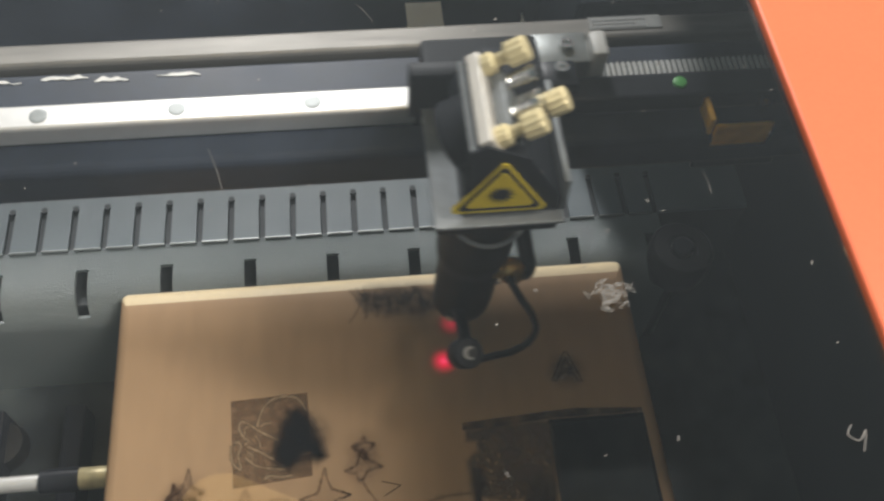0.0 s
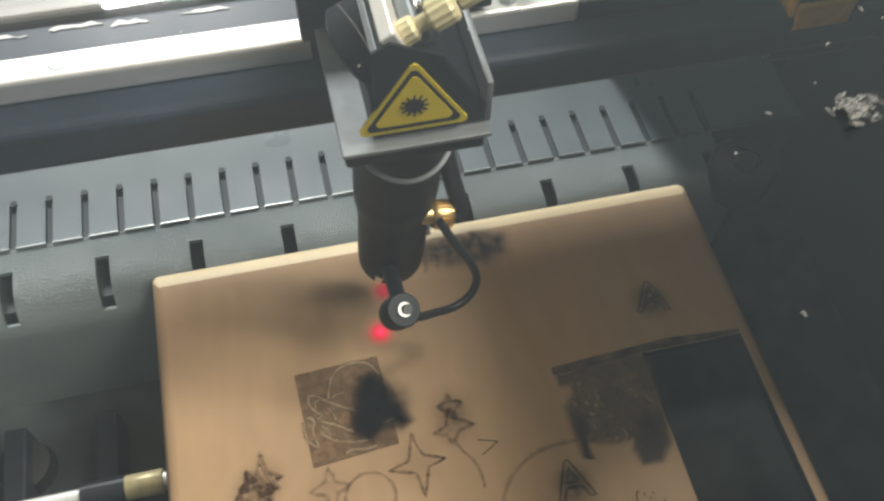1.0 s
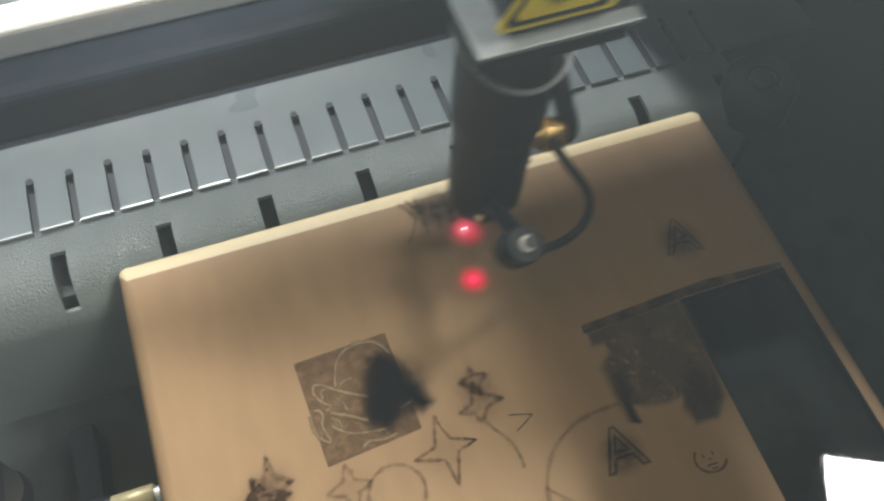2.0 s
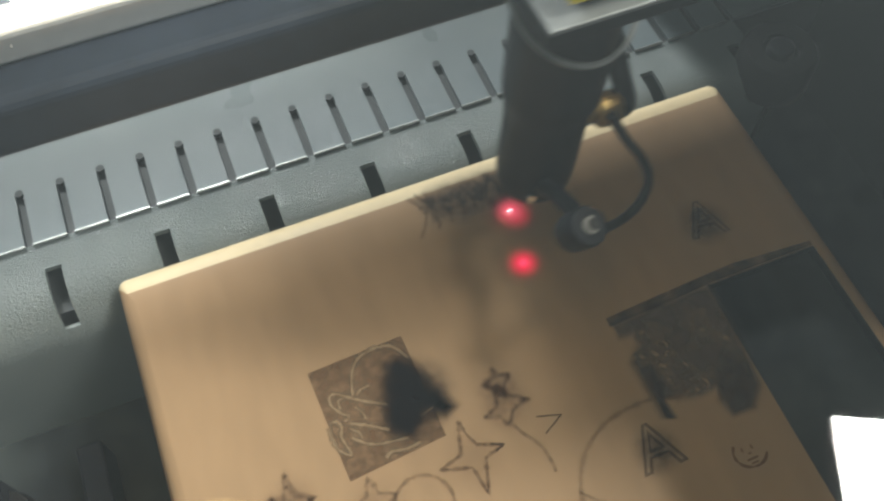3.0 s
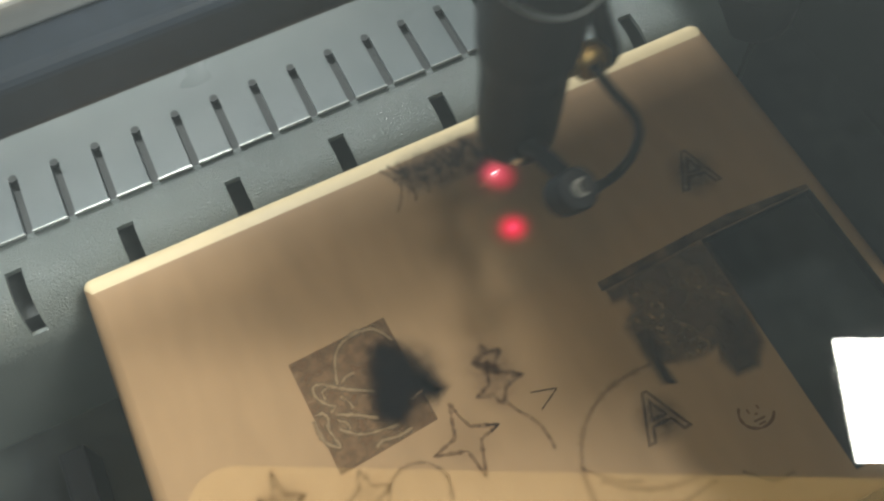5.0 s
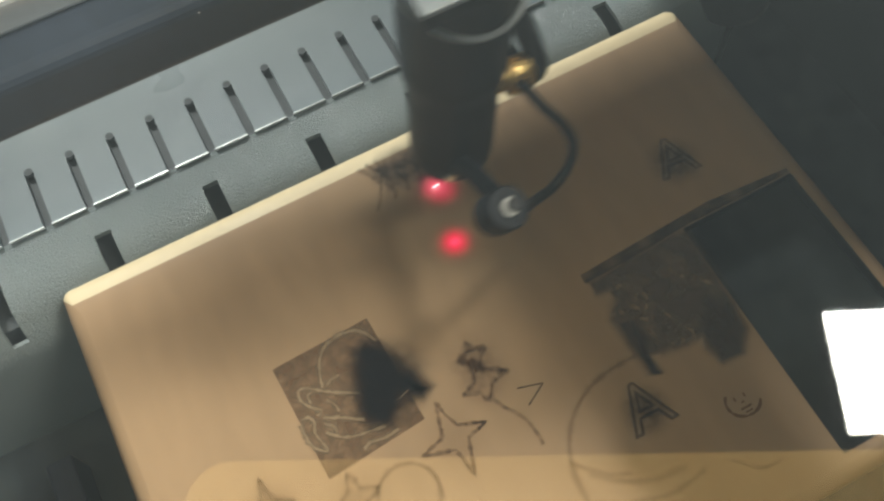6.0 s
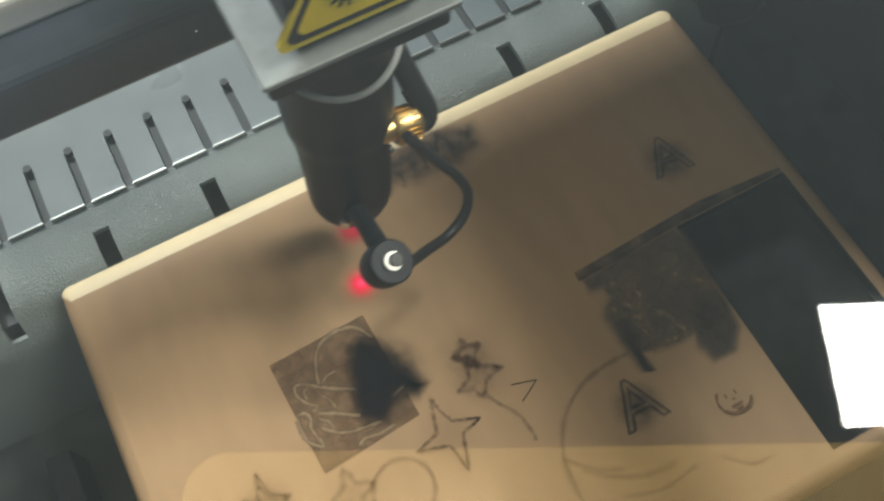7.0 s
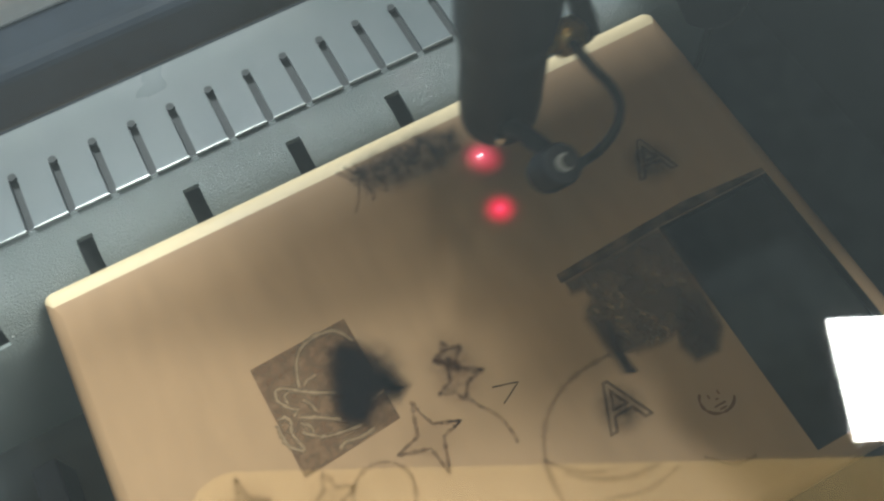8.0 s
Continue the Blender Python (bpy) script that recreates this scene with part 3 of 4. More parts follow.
for k, p in enumerate(STARS):
    line = fine_line(mm(*p), closed=True)
    film("star", stroke(line, 0.0016 if k < 1 else 0.0021, ZF + 0.0001 + 0.00006 * k, closed=True, wobble=0.5), STAR if k < 1 else FAINT, "burnt four-pointed star outline")
    cx, cy = sum(x for x, _ in line) / len(line), sum(y for _, y in line) / len(line)
    film("scorch_blur", flat([(cx + 0.010 * math.cos(a * math.pi / 12), cy + 0.010 * math.sin(a * math.pi / 12)) for a in range(24)], ZF - 0.00018 + 0.00003 * k), scorch("brown_blur", (0.16, 0.092, 0.055), cx, cy, 0.010, 0.010, (0.12, 0.28, 0.26, 0.16, 0.32, 0.32)[k], 0.1, 340))
film("tick_mark", stroke(fine_line(mm((101, -88), (108, -90), (101.5, -93.6))), 0.00035, ZF + 0.0001), CHAR, "thin black tick mark")
film("tick_mark", stroke(fine_line(mm((86, -90.6), (89.3, -92), (86.4, -93.2))), 0.00032, ZF + 0.0002), CHAR)
film("scorch_line", stroke(curve_through(mm((93.4, -86.4), (95.6, -90.9), (98.5, -95.4), (99.5, -100), (99.6, -104.6))), 0.0020, ZF), FAINT)
ring_pts = [(0.0625 + 0.0082 * math.cos(a * math.pi / 24), -0.0995 + 0.0082 * math.sin(a * math.pi / 24)) for a in range(48)]
film("ring_mark", stroke(ring_pts, 0.0020, ZF, closed=True, wobble=0.5), FAINT, "burnt ring outline")
for k, (p, w) in enumerate(((((134, -95.4), (125.4, -95.6), (116.9, -97.7), (108.2, -104), (103, -114), (102, -126)), 0.0010), (((106, -117), (112, -122), (120, -126), (129, -127)), 0.0010),
             (((103, -112), (110, -119), (116, -122)), 0.0008), (((140, -131), (146, -136.5), (152, -137)), 0.0008), (((112, -128), (122, -131), (133, -130)), 0.0008))):
    film("scorch_line", stroke(curve_through(mm(*p), 10), w * 2.4, ZF + 0.00004 * k, wobble=0.4), scorch("thin_scorch", (0.20, 0.115, 0.065), 0.1, -0.1, 1, 1, 0.32, soft=True))

# dark rubbed picture beside the cut-out
PHOTO = scorch("smoked_picture", (0.135, 0.104, 0.086), 0, 0, 1, 1, 0.86, grain=150, low=0.70, soft=True)
film("smoked_picture", soft_shape(mm((134.4, -70.6), (150, -69.6), (167.9, -69.2), (167.6, -80), (167.2, -90), (164.8, -103.1), (159.8, -108.2), (153.6, -108), (152.4, -102.9), (153.4, -98.8), (147.5, -99.1), (140.7, -97.9), (137, -97), (137, -103), (134.9, -101.6), (134.4, -91.8), (134.2, -83.4), (138.6, -79), (138.4, -75.4), (134.6, -74.6)), 0.0021, ZF), PHOTO, "dark smoky rubbed picture")
film("smoked_patch", soft_shape(mm((160.6, -91), (164.4, -96), (163.6, -103), (159.8, -107.6), (155, -107.6), (153.6, -102), (156, -96)), 0.0026, ZF + 0.0001), scorch("smoke_patch_burn", (0.075, 0.062, 0.056), 0, 0, 1, 1, 0.6, grain=100, low=0.6, soft=True))
film("smoked_patch", soft_shape(mm((135, -86), (139, -86), (139.4, -93), (136.8, -97), (137.6, -103), (135.4, -102), (134.6, -93)), 0.0011, ZF + 0.0001), scorch("smoke_patch_burn", (0.085, 0.066, 0.056), 0, 0, 1, 1, 0.6, grain=160, low=0.4, soft=True))
film("dark_band", flat(mm((133.4, -67.6), (150, -66.6), (178, -65.2), (205, -67.2), (205, -68.9), (167.5, -68.9), (150, -70), (133.2, -70.6)), ZF + 0.0001), scorch("dark_band_burn", (0.070, 0.052, 0.044), 0.15, -0.07, 1, 1, 0.9, grain=120, box=True), "dark burnt band along the cut-out")
BARE = scorch("bare_wood_patch", (0.36, 0.255, 0.165), 0, 0, 1, 1, 0.72, grain=420, low=0.3, soft=True)
for p, w in ((((138.6, -77.4), (142, -76), (145, -78), (146, -82), (143.6, -85), (141, -83)), 2.2), (((141.4, -79.6), (143.4, -80), (143, -82.6), (140.6, -82.4)), 2.4), (((136.6, -80.6), (138, -83.4), (140, -86.4), (143, -88)), 2.0),
             (((155.6, -77.4), (157.4, -80.6), (160.6, -84), (164.4, -87.6)), 2.6), (((157.6, -77), (159.8, -78.6), (160.6, -81)), 2.2), (((145, -95.6), (144.6, -97.4), (147.6, -97.8), (149, -96.2)), 2.0), (((139.2, -90), (141.4, -91.6), (141.6, -94.4)), 1.4),
             (((149.6, -93.6), (151.4, -96.8), (150.6, -99)), 1.8), (((146, -86.4), (149, -90.4), (150.4, -94)), 1.0)):
    film("bare_patch", stroke(fine_line(curve_through(mm(*p))), w * 0.0019, ZF + 0.0002, wobble=0.8), BARE)
# small round badge of bars and dots
badge = [(0.152 + 0.0048 * math.cos(a * math.pi / 16), -0.1195 + 0.0042 * math.sin(a * math.pi / 16)) for a in range(32)]
film("badge_ring", stroke(badge[12:31], 0.0007, ZF + 0.0001, wobble=0.4), SCORCHED)
for x, y, w, h in ((150.2, -118.3, 0.6, 1.3), (153.2, -118.3, 0.6, 1.3), (151.8, -121.4, 3.4, 0.6), (151.9, -122.6, 2.2, 0.5), (151.8, -119.8, 1.0, 0.5)):
    film("badge_bar", flat(mm((x - w / 2, y - h / 2), (x + w / 2, y - h / 2), (x + w / 2, y + h / 2), (x - w / 2, y + h / 2)), ZF + 0.0001), SCORCHED)
# fresh engraving in progress under the nozzle: unreadable strokes in soot
film("fresh_soot", soft_shape(mm((96, -7), (103, -5.2), (122, -5.6), (131, -9), (130, -16), (121, -18.4), (108, -17.4), (99, -15)), 0.0045, ZF), scorch("fresh_soot_film", (0.036, 0.034, 0.036), 0, 0, 1, 1, 0.80, grain=240, low=0.5, soft=True), "soft soot of the engraving in progress")
STROKE = scorch("fresh_stroke_burn", (0.034, 0.031, 0.031), 0, 0, 1, 1, 0.32, grain=500, low=0.35, soft=True)
for p, w in ((((92.6, -4.6), (95, -8.6), (96.6, -12.4), (94.4, -17), (91.7, -21)), 1.8), (((95.4, -4.2), (97, -7), (99.6, -9.4)), 1.6), (((98.6, -4.2), (99.2, -7), (101.4, -9)), 1.6), (((96.8, -11), (101, -9.6), (106, -10.6), (110, -9)), 1.8),
             (((98, -13), (99.4, -17), (98, -19.6)), 1.6), (((102.4, -11), (104, -15.4), (103, -18.8)), 1.6), (((106.4, -8), (109, -13), (107.8, -17.6)), 1.8), (((110.6, -7), (112.6, -12), (112, -16.6)), 1.6),
             (((115, -5.6), (116.6, -9.6), (115.4, -14)), 1.6), (((119.6, -4.6), (120.6, -8), (123, -11.6)), 1.4), (((121.4, -5), (118.6, -10), (117.4, -14)), 1.2)):
    film("fresh_stroke", stroke(fine_line(curve_through(mm(*p))), w * 0.0012, ZF + 0.0002, wobble=0.5), STROKE)

# ---- laser head ----
head = thing("laser_head", "black laser head with brass fittings and yellow warning sticker", "laser head")
AX, AY = 0.0070, -0.028


def hp(name, bm, mat, label="", at=None, smooth=True, parent=None):
    return part(name, bm, mat, parent or head, label, at, smooth)


LEAN = 0.062


def leaning(bm, z0):
    """Lean an upright body slightly towards the belt side with its height."""
    for v in bm.verts:
        v.co.x += LEAN * (v.co.z + z0 - 0.03)
    return bm


tube_ob = hp("lens_tube", leaning(turned([(0.0092, 0.0275), (0.0104, 0.0283), (0.0109, 0.0300), (0.0113, 0.036), (0.0114, 0.056), (0.0117, 0.058), (0.0118, 0.062), (0.0128, 0.065), (0.0132, 0.070), (0.0134, 0.100), (0.0142, 0.1015), (0.0142, 0.1100)], 56), 0.0), BLACK_ANODISED, at=pose(AX, AY, 0))
hp("tube_collar", turned([(0.0142, 0.0), (0.0145, 0.0008), (0.0145, 0.0052), (0.0142, 0.006)], 48), BLACK_ANODISED, parent=tube_ob).matrix_basis = pose(0.0045, 0, 0.1010)
hp("nozzle_tip", turned([(0.0030, 0.0), (0.0048, 0.001), (0.0080, 0.0065)], 32), BLACK_ANODISED, parent=tube_ob).matrix_basis = pose(0, 0, 0.0215)
for ang, z in ((-118, 0.0345), (-6, 0.0420)):
    a = radians(ang)
    hp("grub_screw", turned([(0.0012, -0.002), (0.0012, 0.0012), (0.0015, 0.0013), (0.0012, 0.0024)], 16), SPRING, parent=tube_ob).matrix_basis = Matrix.Translation((0.0112 * math.cos(a), 0.0112 * math.sin(a), z)) @ Vector((math.cos(a), math.sin(a), 0.25)).to_track_quat("Z", "Y").to_matrix().to_4x4()
# thin grey wire slung round the tube
loop = [(AX + 0.0045 + 0.0148 * math.cos(a), AY + 0.0158 * math.sin(a), 0.0985 - 0.0075 * max(0, -math.sin(a))) for a in (2 * math.pi * k / 14 for k in range(14))]
hp("wire_loop", tube(loop, 0.00075, 8, closed=True), CABLE_GREY, "thin grey wire slung round the tube")
hp("base_plate", box(-0.0082, 0.0298, -0.0540, 0.002, 0.1176, 0.1190, 0.0004), CAST, "grey cast base plate", smooth=False)
hp("lower_block", box(-0.0072, 0.0290, -0.0510, 0.001, 0.1100, 0.1175, 0.0010), BLACK_ANODISED)
# body of the mirror mount, cut off at 45 degrees
wedge = bmesh.new()
pro = [(0.0000, 0.1191), (0.0285, 0.1191), (0.0285, 0.1255), (0.0170, 0.1448), (0.0085, 0.1448), (0.0000, 0.1330)]
va = [wedge.verts.new((x, -0.0500, z)) for x, z in pro]
vb = [wedge.verts.new((x, -0.0090, z)) for x, z in pro]
wedge.faces.new(va), wedge.faces.new(vb[::-1])
for i in range(6):
    wedge.faces.new((va[i], vb[i], vb[(i + 1) % 6], va[(i + 1) % 6]))
bmesh.ops.bevel(wedge, geom=list(wedge.edges), offset=0.0008, segments=2, profile=0.5, affect="EDGES")
hp("mirror_body", wedge, BLACK_ANODISED)
cheek = outline([(0.0012, 0.1240), (0.0232, 0.1240), (0.0176, 0.1447), (0.0052, 0.1508), (0.0008, 0.1486)], 0.0496, 0.0505, m=Matrix.Rotation(radians(90), 4, "X"))
hp("cheek", cheek, BLACK_ANODISED, smooth=False)
# mirror plate that leans over the body, with a dark clamp, springs and three knobs on its back
nrm, down = Vector((math.cos(radians(30)), 0, math.sin(radians(30)))), Vector((math.sin(radians(30)), 0, -math.cos(radians(30))))
tilt = Matrix(((0, down.x, nrm.x, 0.0027), (1, 0, 0, -0.0338), (0, down.z, nrm.z, 0.1510), (0, 0, 0, 1)))
plate_ob = hp("mirror_plate", box(-0.0158, 0.0158, 0.0, 0.0205, 0.0, 0.0040, 0.0005), BRIGHT_PLATE, "bright machined mirror plate", smooth=False)
plate_ob.matrix_basis = tilt
part("back_plate", box(-0.0160, 0.0160, 0.0012, 0.0205, -0.0032, -0.0014, 0.0003), CAST, plate_ob, "dull grey second plate")
part("clamp", box(-0.0118, 0.0118, 0.0042, 0.0200, 0.0041, 0.0085, 0.0010), CAST, plate_ob, "dull grey clamp behind the plate", smooth=False)
part("mirror_cell", turned([(0.0095, 0.0), (0.0105, 0.0008), (0.0105, 0.0090), (0.0085, 0.0096)], 32), BLACK_ANODISED, plate_ob, "black round mirror cell", at=pose(0, 0.0115, -0.0125), smooth=True)
knob_bm = turned([(0.0030, 0.0), (0.0032, 0.0006), (0.0032, 0.0030), (0.0026, 0.0036), (0.0019, 0.0040), (0.0019, 0.0068), (0.0034, 0.0073), (0.0038, 0.0080), (0.0038, 0.0128), (0.0033, 0.0136)], 24)
for f in knob_bm.verts:
    r = math.hypot(f.co.x, f.co.y)
    if r > 0.0029 and int(round(math.atan2(f.co.y, f.co.x) / (2 * math.pi / 24))) % 2:
        f.co.x, f.co.y = f.co.x * 0.92, f.co.y * 0.92
knob_me = None
for u, v, w in ((0.0115, 0.0022, 0.0041), (-0.0118, 0.0052, 0.0041), (0.0012, 0.0160, 0.0086)):
    if knob_me is None:
        k = part("adjusting_knob", knob_bm, PALE_BRASS, plate_ob, "pale brass thumb knob", smooth=False)
        knob_me = k.data
    else:
        k = new("adjusting_knob", knob_me)
        k.parent = plate_ob
        k["label"] = "pale brass thumb knob"
    k.matrix_basis = pose(u, v, w)
for u, v, w in ((0.0072, 0.0075, 0.0085), (-0.0045, 0.0062, 0.0085), (0.0005, 0.0100, 0.0085)):
    pts = [(u + 0.0020 * math.cos(a), v + 0.0020 * math.sin(a), w + 0.0065 * a / (12 * math.pi)) for a in (k * math.pi / 5 for k in range(61))]
    part("spring", tube(pts, 0.00045, 6, steps=1), SPRING, plate_ob, "bright steel spring", smooth=True)
    part("spring_bolt", turned([(0.0012, -0.001), (0.0012, 0.0066), (0.0023, 0.0068), (0.0023, 0.0086)], 12), SPRING, plate_ob, at=pose(u, v, w))
hp("mount_side", box(0.0286, 0.0304, -0.0500, -0.0120, 0.1191, 0.1330, 0.0005), CAST, "dull grey side plate")
# warning sticker on the front: yellow, black border, mark in the middle
YF = -0.0507


def tri(c, r, y0, y1):
    """A rounded triangle standing upright in the xz plane."""
    pts = []
    cor = [(c[0] - 0.0135, c[1] - 0.0098), (c[0] + 0.0135, c[1] - 0.0098), (c[0], c[1] + 0.0126)]
    k = r
    for n_, (x, z) in enumerate(cor):
        px, pz = c[0] + (x - c[0]) * k, c[1] + (z - c[1]) * k
        base = math.atan2(z - c[1], x - c[0])
        ox, oz = px - 0.0016 * math.cos(base), pz - 0.0016 * math.sin(base)
        for d in (-50, -25, 0, 25, 50):
            pts.append((ox + 0.0013 * math.cos(base + radians(d)), oz + 0.0013 * math.sin(base + radians(d))))
    bm = bmesh.new()
    a = [bm.verts.new((x, y0, z)) for x, z in pts]
    b = [bm.verts.new((x, y1, z)) for x, z in pts]
    bm.faces.new(a), bm.faces.new(b[::-1])
    for i in range(len(pts)):
        j = (i + 1) % len(pts)
        bm.faces.new((a[i], b[i], b[j], a[j]))
    return bm


SC = (0.0104, 0.1316)
st = hp("warning_sticker", tri(SC, 1.0, YF + 0.0009, YF - 0.0002), YELLOW, "yellow triangular warning sticker", smooth=False)
part("border", tri(SC, 0.86, YF, YF - 0.0004), INK, st, "black border")
part("field", tri(SC, 0.70, YF, YF - 0.0006), YELLOW, st)
mark = turned([(0.0024, 0.0), (0.0022, 0.0003)], 20, m=Matrix.Translation((SC[0], YF - 0.0006, SC[1] - 0.0010)) @ Matrix.Rotation(radians(90), 4, "X"))
for k in range(12):
    a = k * math.pi / 6
    outline([(0.0020, -0.0002), (0.0020, 0.0002), (0.0036, 0.0002), (0.0036, -0.0002)], 0, 0.0003, mark, Matrix.Translation((SC[0], YF - 0.0006, SC[1] - 0.0010)) @ Matrix.Rotation(radians(90), 4, "X") @ Matrix.Rotation(a, 4, "Z"))
part("beam_mark", mark, INK, st, "black sunburst mark")
# carriage on the rail
hp("carriage", box(-0.0060, 0.034, -0.008, 0.0255, 0.0985, 0.1145, 0.002), BLACK_ANODISED)
hp("end_seal", box(-0.0086, -0.0061, 0.0080, 0.0220, 0.0895, 0.1010, 0.0006), RUBBER)
hp("back_bracket", box(-0.012, 0.028, -0.009, -0.003, 0.1145, 0.134, 0.001), BLACK_ANODISED)
hp("belt_clamp", box(0.034, 0.054, 0.020, 0.0345, 0.0915, 0.1050, 0.001), PLATE, "grey belt clamp")
hp("clamp_block", box(0.0545, 0.0600, 0.0205, 0.0320, 0.0910, 0.1080, 0.0012), WHITE, "white plastic clamp block")
for x, y in ((0.046, 0.0275), (0.0425, 0.0165)):
    hp("cap_screw", turned([(0.0024, 0.0), (0.0024, 0.0022), (0.0013, 0.0022), (0.0012, 0.0012)], 18), SPRING, at=pose(x, y, 0.1050))
hp("sensor_flag", box(0.0345, 0.0480, 0.010, 0.0215, 0.1000, 0.1050, 0.0008), BLACK_STEEL)
# brass air fitting with its hose
fit_at = pose(AX + 0.0075, AY - 0.0065, 0.0605) @ Matrix.Rotation(radians(90), 4, "Y") @ Matrix.Rotation(radians(12), 4, "Y")
fitting = hp("air_fitting", turned([(0.0030, -0.006), (0.0030, 0.0048), (0.0040, 0.0050), (0.0044, 0.0056), (0.0044, 0.0112), (0.0040, 0.0118)], 24), BRASS, "brass air fitting", at=fit_at)
for k in range(22):
    a = k * math.pi / 11
    part("knurl_ridge", box(-0.00030, 0.00030, 0.0043, 0.0048, 0.0060, 0.0108), BRASS, fitting, at=Matrix.Rotation(a, 4, "Z"))
hp("elbow", tube([(0.0250, -0.0348, 0.0585), (0.0272, -0.0352, 0.0580), (0.0286, -0.0340, 0.0600), (0.0272, -0.0305, 0.0680), (0.0252, -0.0265, 0.0790), (0.0240, -0.0225, 0.0940), (0.0235, -0.0200, 0.1085)], 0.0029, 12), RUBBER, "black air hose")
hp("hose", tube([(0.0205, -0.0405, 0.0640), (0.0245, -0.0435, 0.0560), (0.0293, -0.0470, 0.0480), (0.0315, -0.0490, 0.0400), (0.0290, -0.0515, 0.0345), (0.0230, -0.0540, 0.0330), (0.0155, -0.0570, 0.0370), (0.0090, -0.0610, 0.0440), (0.0060, -0.0620, 0.0500)], 0.0014, 12), RUBBER, "thin black cable")
# red pointer diode on its arm
hp("diode_arm", tube([(AX - 0.003, AY - 0.006, 0.0335), (0.0045, -0.0430, 0.0420), (0.0040, -0.0550, 0.0500), (0.0040, -0.0600, 0.0530)], 0.0026, 12), BLACK_ANODISED)
aim = look((0.0042, -0.0630, 0.0535), (0.0165, -0.0840, 0.1000))
diode = hp("pointer_diode", turned([(0.0036, 0.009), (0.0052, 0.0082), (0.0054, 0.007), (0.0054, -0.0006), (0.0049, -0.0014)], 32), BLACK_ANODISED, "black red-pointer housing", at=aim)
rim = bmesh.new()
turned([(0.0022, -0.0015), (0.0023, -0.0020), (0.0022, -0.0024), (0.0015, -0.0024), (0.0014, -0.0018)], 28, rim)
part("rim", rim, DIODE_RIM, diode, "white rim", smooth=True)
# bore off-centre, so the white rim is shaped like its crescent highlight
part("bore", turned([(0.0017, -0.0025), (0.0015, -0.0028)], 20), INK, diode, at=pose(-0.0006, -0.0004, 0))

# ---- glowing patches for the pointer's light on the board, and the burning point ----
def round_patch(r, seg=40):
    return flat([(r * math.cos(2 * math.pi * k / seg), r * math.sin(2 * math.pi * k / seg)) for k in range(seg)], 0.0)


red_dot = part("laser_dot", round_patch(0.0093), glow("red_pointer_light", (1, 0.025, 0.08), 1.3, 0.0092, (1, 0.06, 0.15), 0.0016, 3.4), head, "glowing patch for the soft red pointer spot", at=pose(0, -0.0410, 0.0009))
part("beam_glint", round_patch(0.0082), glow("faint_red_pointer_light", (1, 0.07, 0.11), 0.48, 0.0080, fall=2.0), head, "glowing patch for faint red light where the beam meets the board", at=pose(0.0050, -0.0240, 0.0008))
spark = thing("burning_point", "tiny white-hot burning point with red scattered light", "spark")
part("core", turned([(0.0003, -0.0006), (0.0008, 0.0), (0.0007, 0.0006), (0.0002, 0.0009)], 14), glow("white_hot", (1, 0.70, 0.78), 9, 0.006), spark)
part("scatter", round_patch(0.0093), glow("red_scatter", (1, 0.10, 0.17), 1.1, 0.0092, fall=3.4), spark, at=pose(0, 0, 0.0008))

# ---- things round the board ----
stop = thing("limit_stop", "amber translucent plastic limit stop bracket", "bracket", at=pose(0, 0.0065, 0.001))
part("upright", box(0.2235, 0.2256, -0.0075, 0.010, 0.080, 0.094, 0.0010), AMBER, stop)
part("foot", box(0.2256, 0.2470, -0.0085, -0.0064, 0.080, 0.091, 0.0010), AMBER, stop)
part("bolt", turned([(0.002, 0.0), (0.002, 0.02), (0.003, 0.0202), (0.003, 0.023)], 16), SPRING, stop, at=pose(0.246, 0.002, 0.072))
part("base", box(0.2240, 0.2560, -0.0055, 0.0070, 0.0630, 0.0700, 0.001), BLACK_STEEL, stop)

knob = thing("side_knob", "black round adjusting knob beside the ledge", "knob")
part("body", turned([(0.010, -0.02), (0.0135, -0.019), (0.0140, -0.017), (0.0140, -0.004), (0.0125, -0.002), (0.0070, -0.0022), (0.0066, -0.004)], 32), RUBBER, knob, at=pose(0.2385, 0.004, 0.004), smooth=True)
part("hub", turned([(0.0048, -0.0045), (0.0048, -0.0015), (0.0040, -0.0008)], 20), BLACK_STEEL, knob, at=pose(0.2385, 0.004, 0.004))
part("stem", turned([(0.005, FLOOR), (0.005, -0.016)], 16), BLACK_STEEL, knob, at=pose(0.2385, 0.004, 0))

shaft = thing("front_shaft", "bright steel shaft across the bed under the board", "shaft")
part("rod", turned([(0.0034, L), (0.0034, 0.06)], 24, m=Matrix.Rotation(radians(90), 4, "Y")), RAIL_STEEL, shaft, at=pose(0, -0.0605, -0.047), smooth=True)
part("collar", turned([(0.0042, -0.0075), (0.0047, -0.0068), (0.0047, 0.0068), (0.0042, 0.0075)], 24, m=Matrix.Rotation(radians(90), 4, "Y")), PALE_BRASS, shaft, "brass collar", at=pose(-0.0190, -0.0605, -0.047), smooth=True)
part("sleeve", turned([(0.0052, -0.008), (0.0052, 0.008)], 24, m=Matrix.Rotation(radians(90), 4, "Y")), BLACK_STEEL, shaft, at=pose(-0.0335, -0.0605, -0.047), smooth=True)
for x in (-0.30, 0.05):
    part("bearing", box(x - 0.008, x + 0.008, -0.070, -0.051, FLOOR, -0.040, 0.001), BLACK_STEEL, shaft)
foot = thing("rubber_buffer", "black round rubber buffer on the machine floor", "buffer")
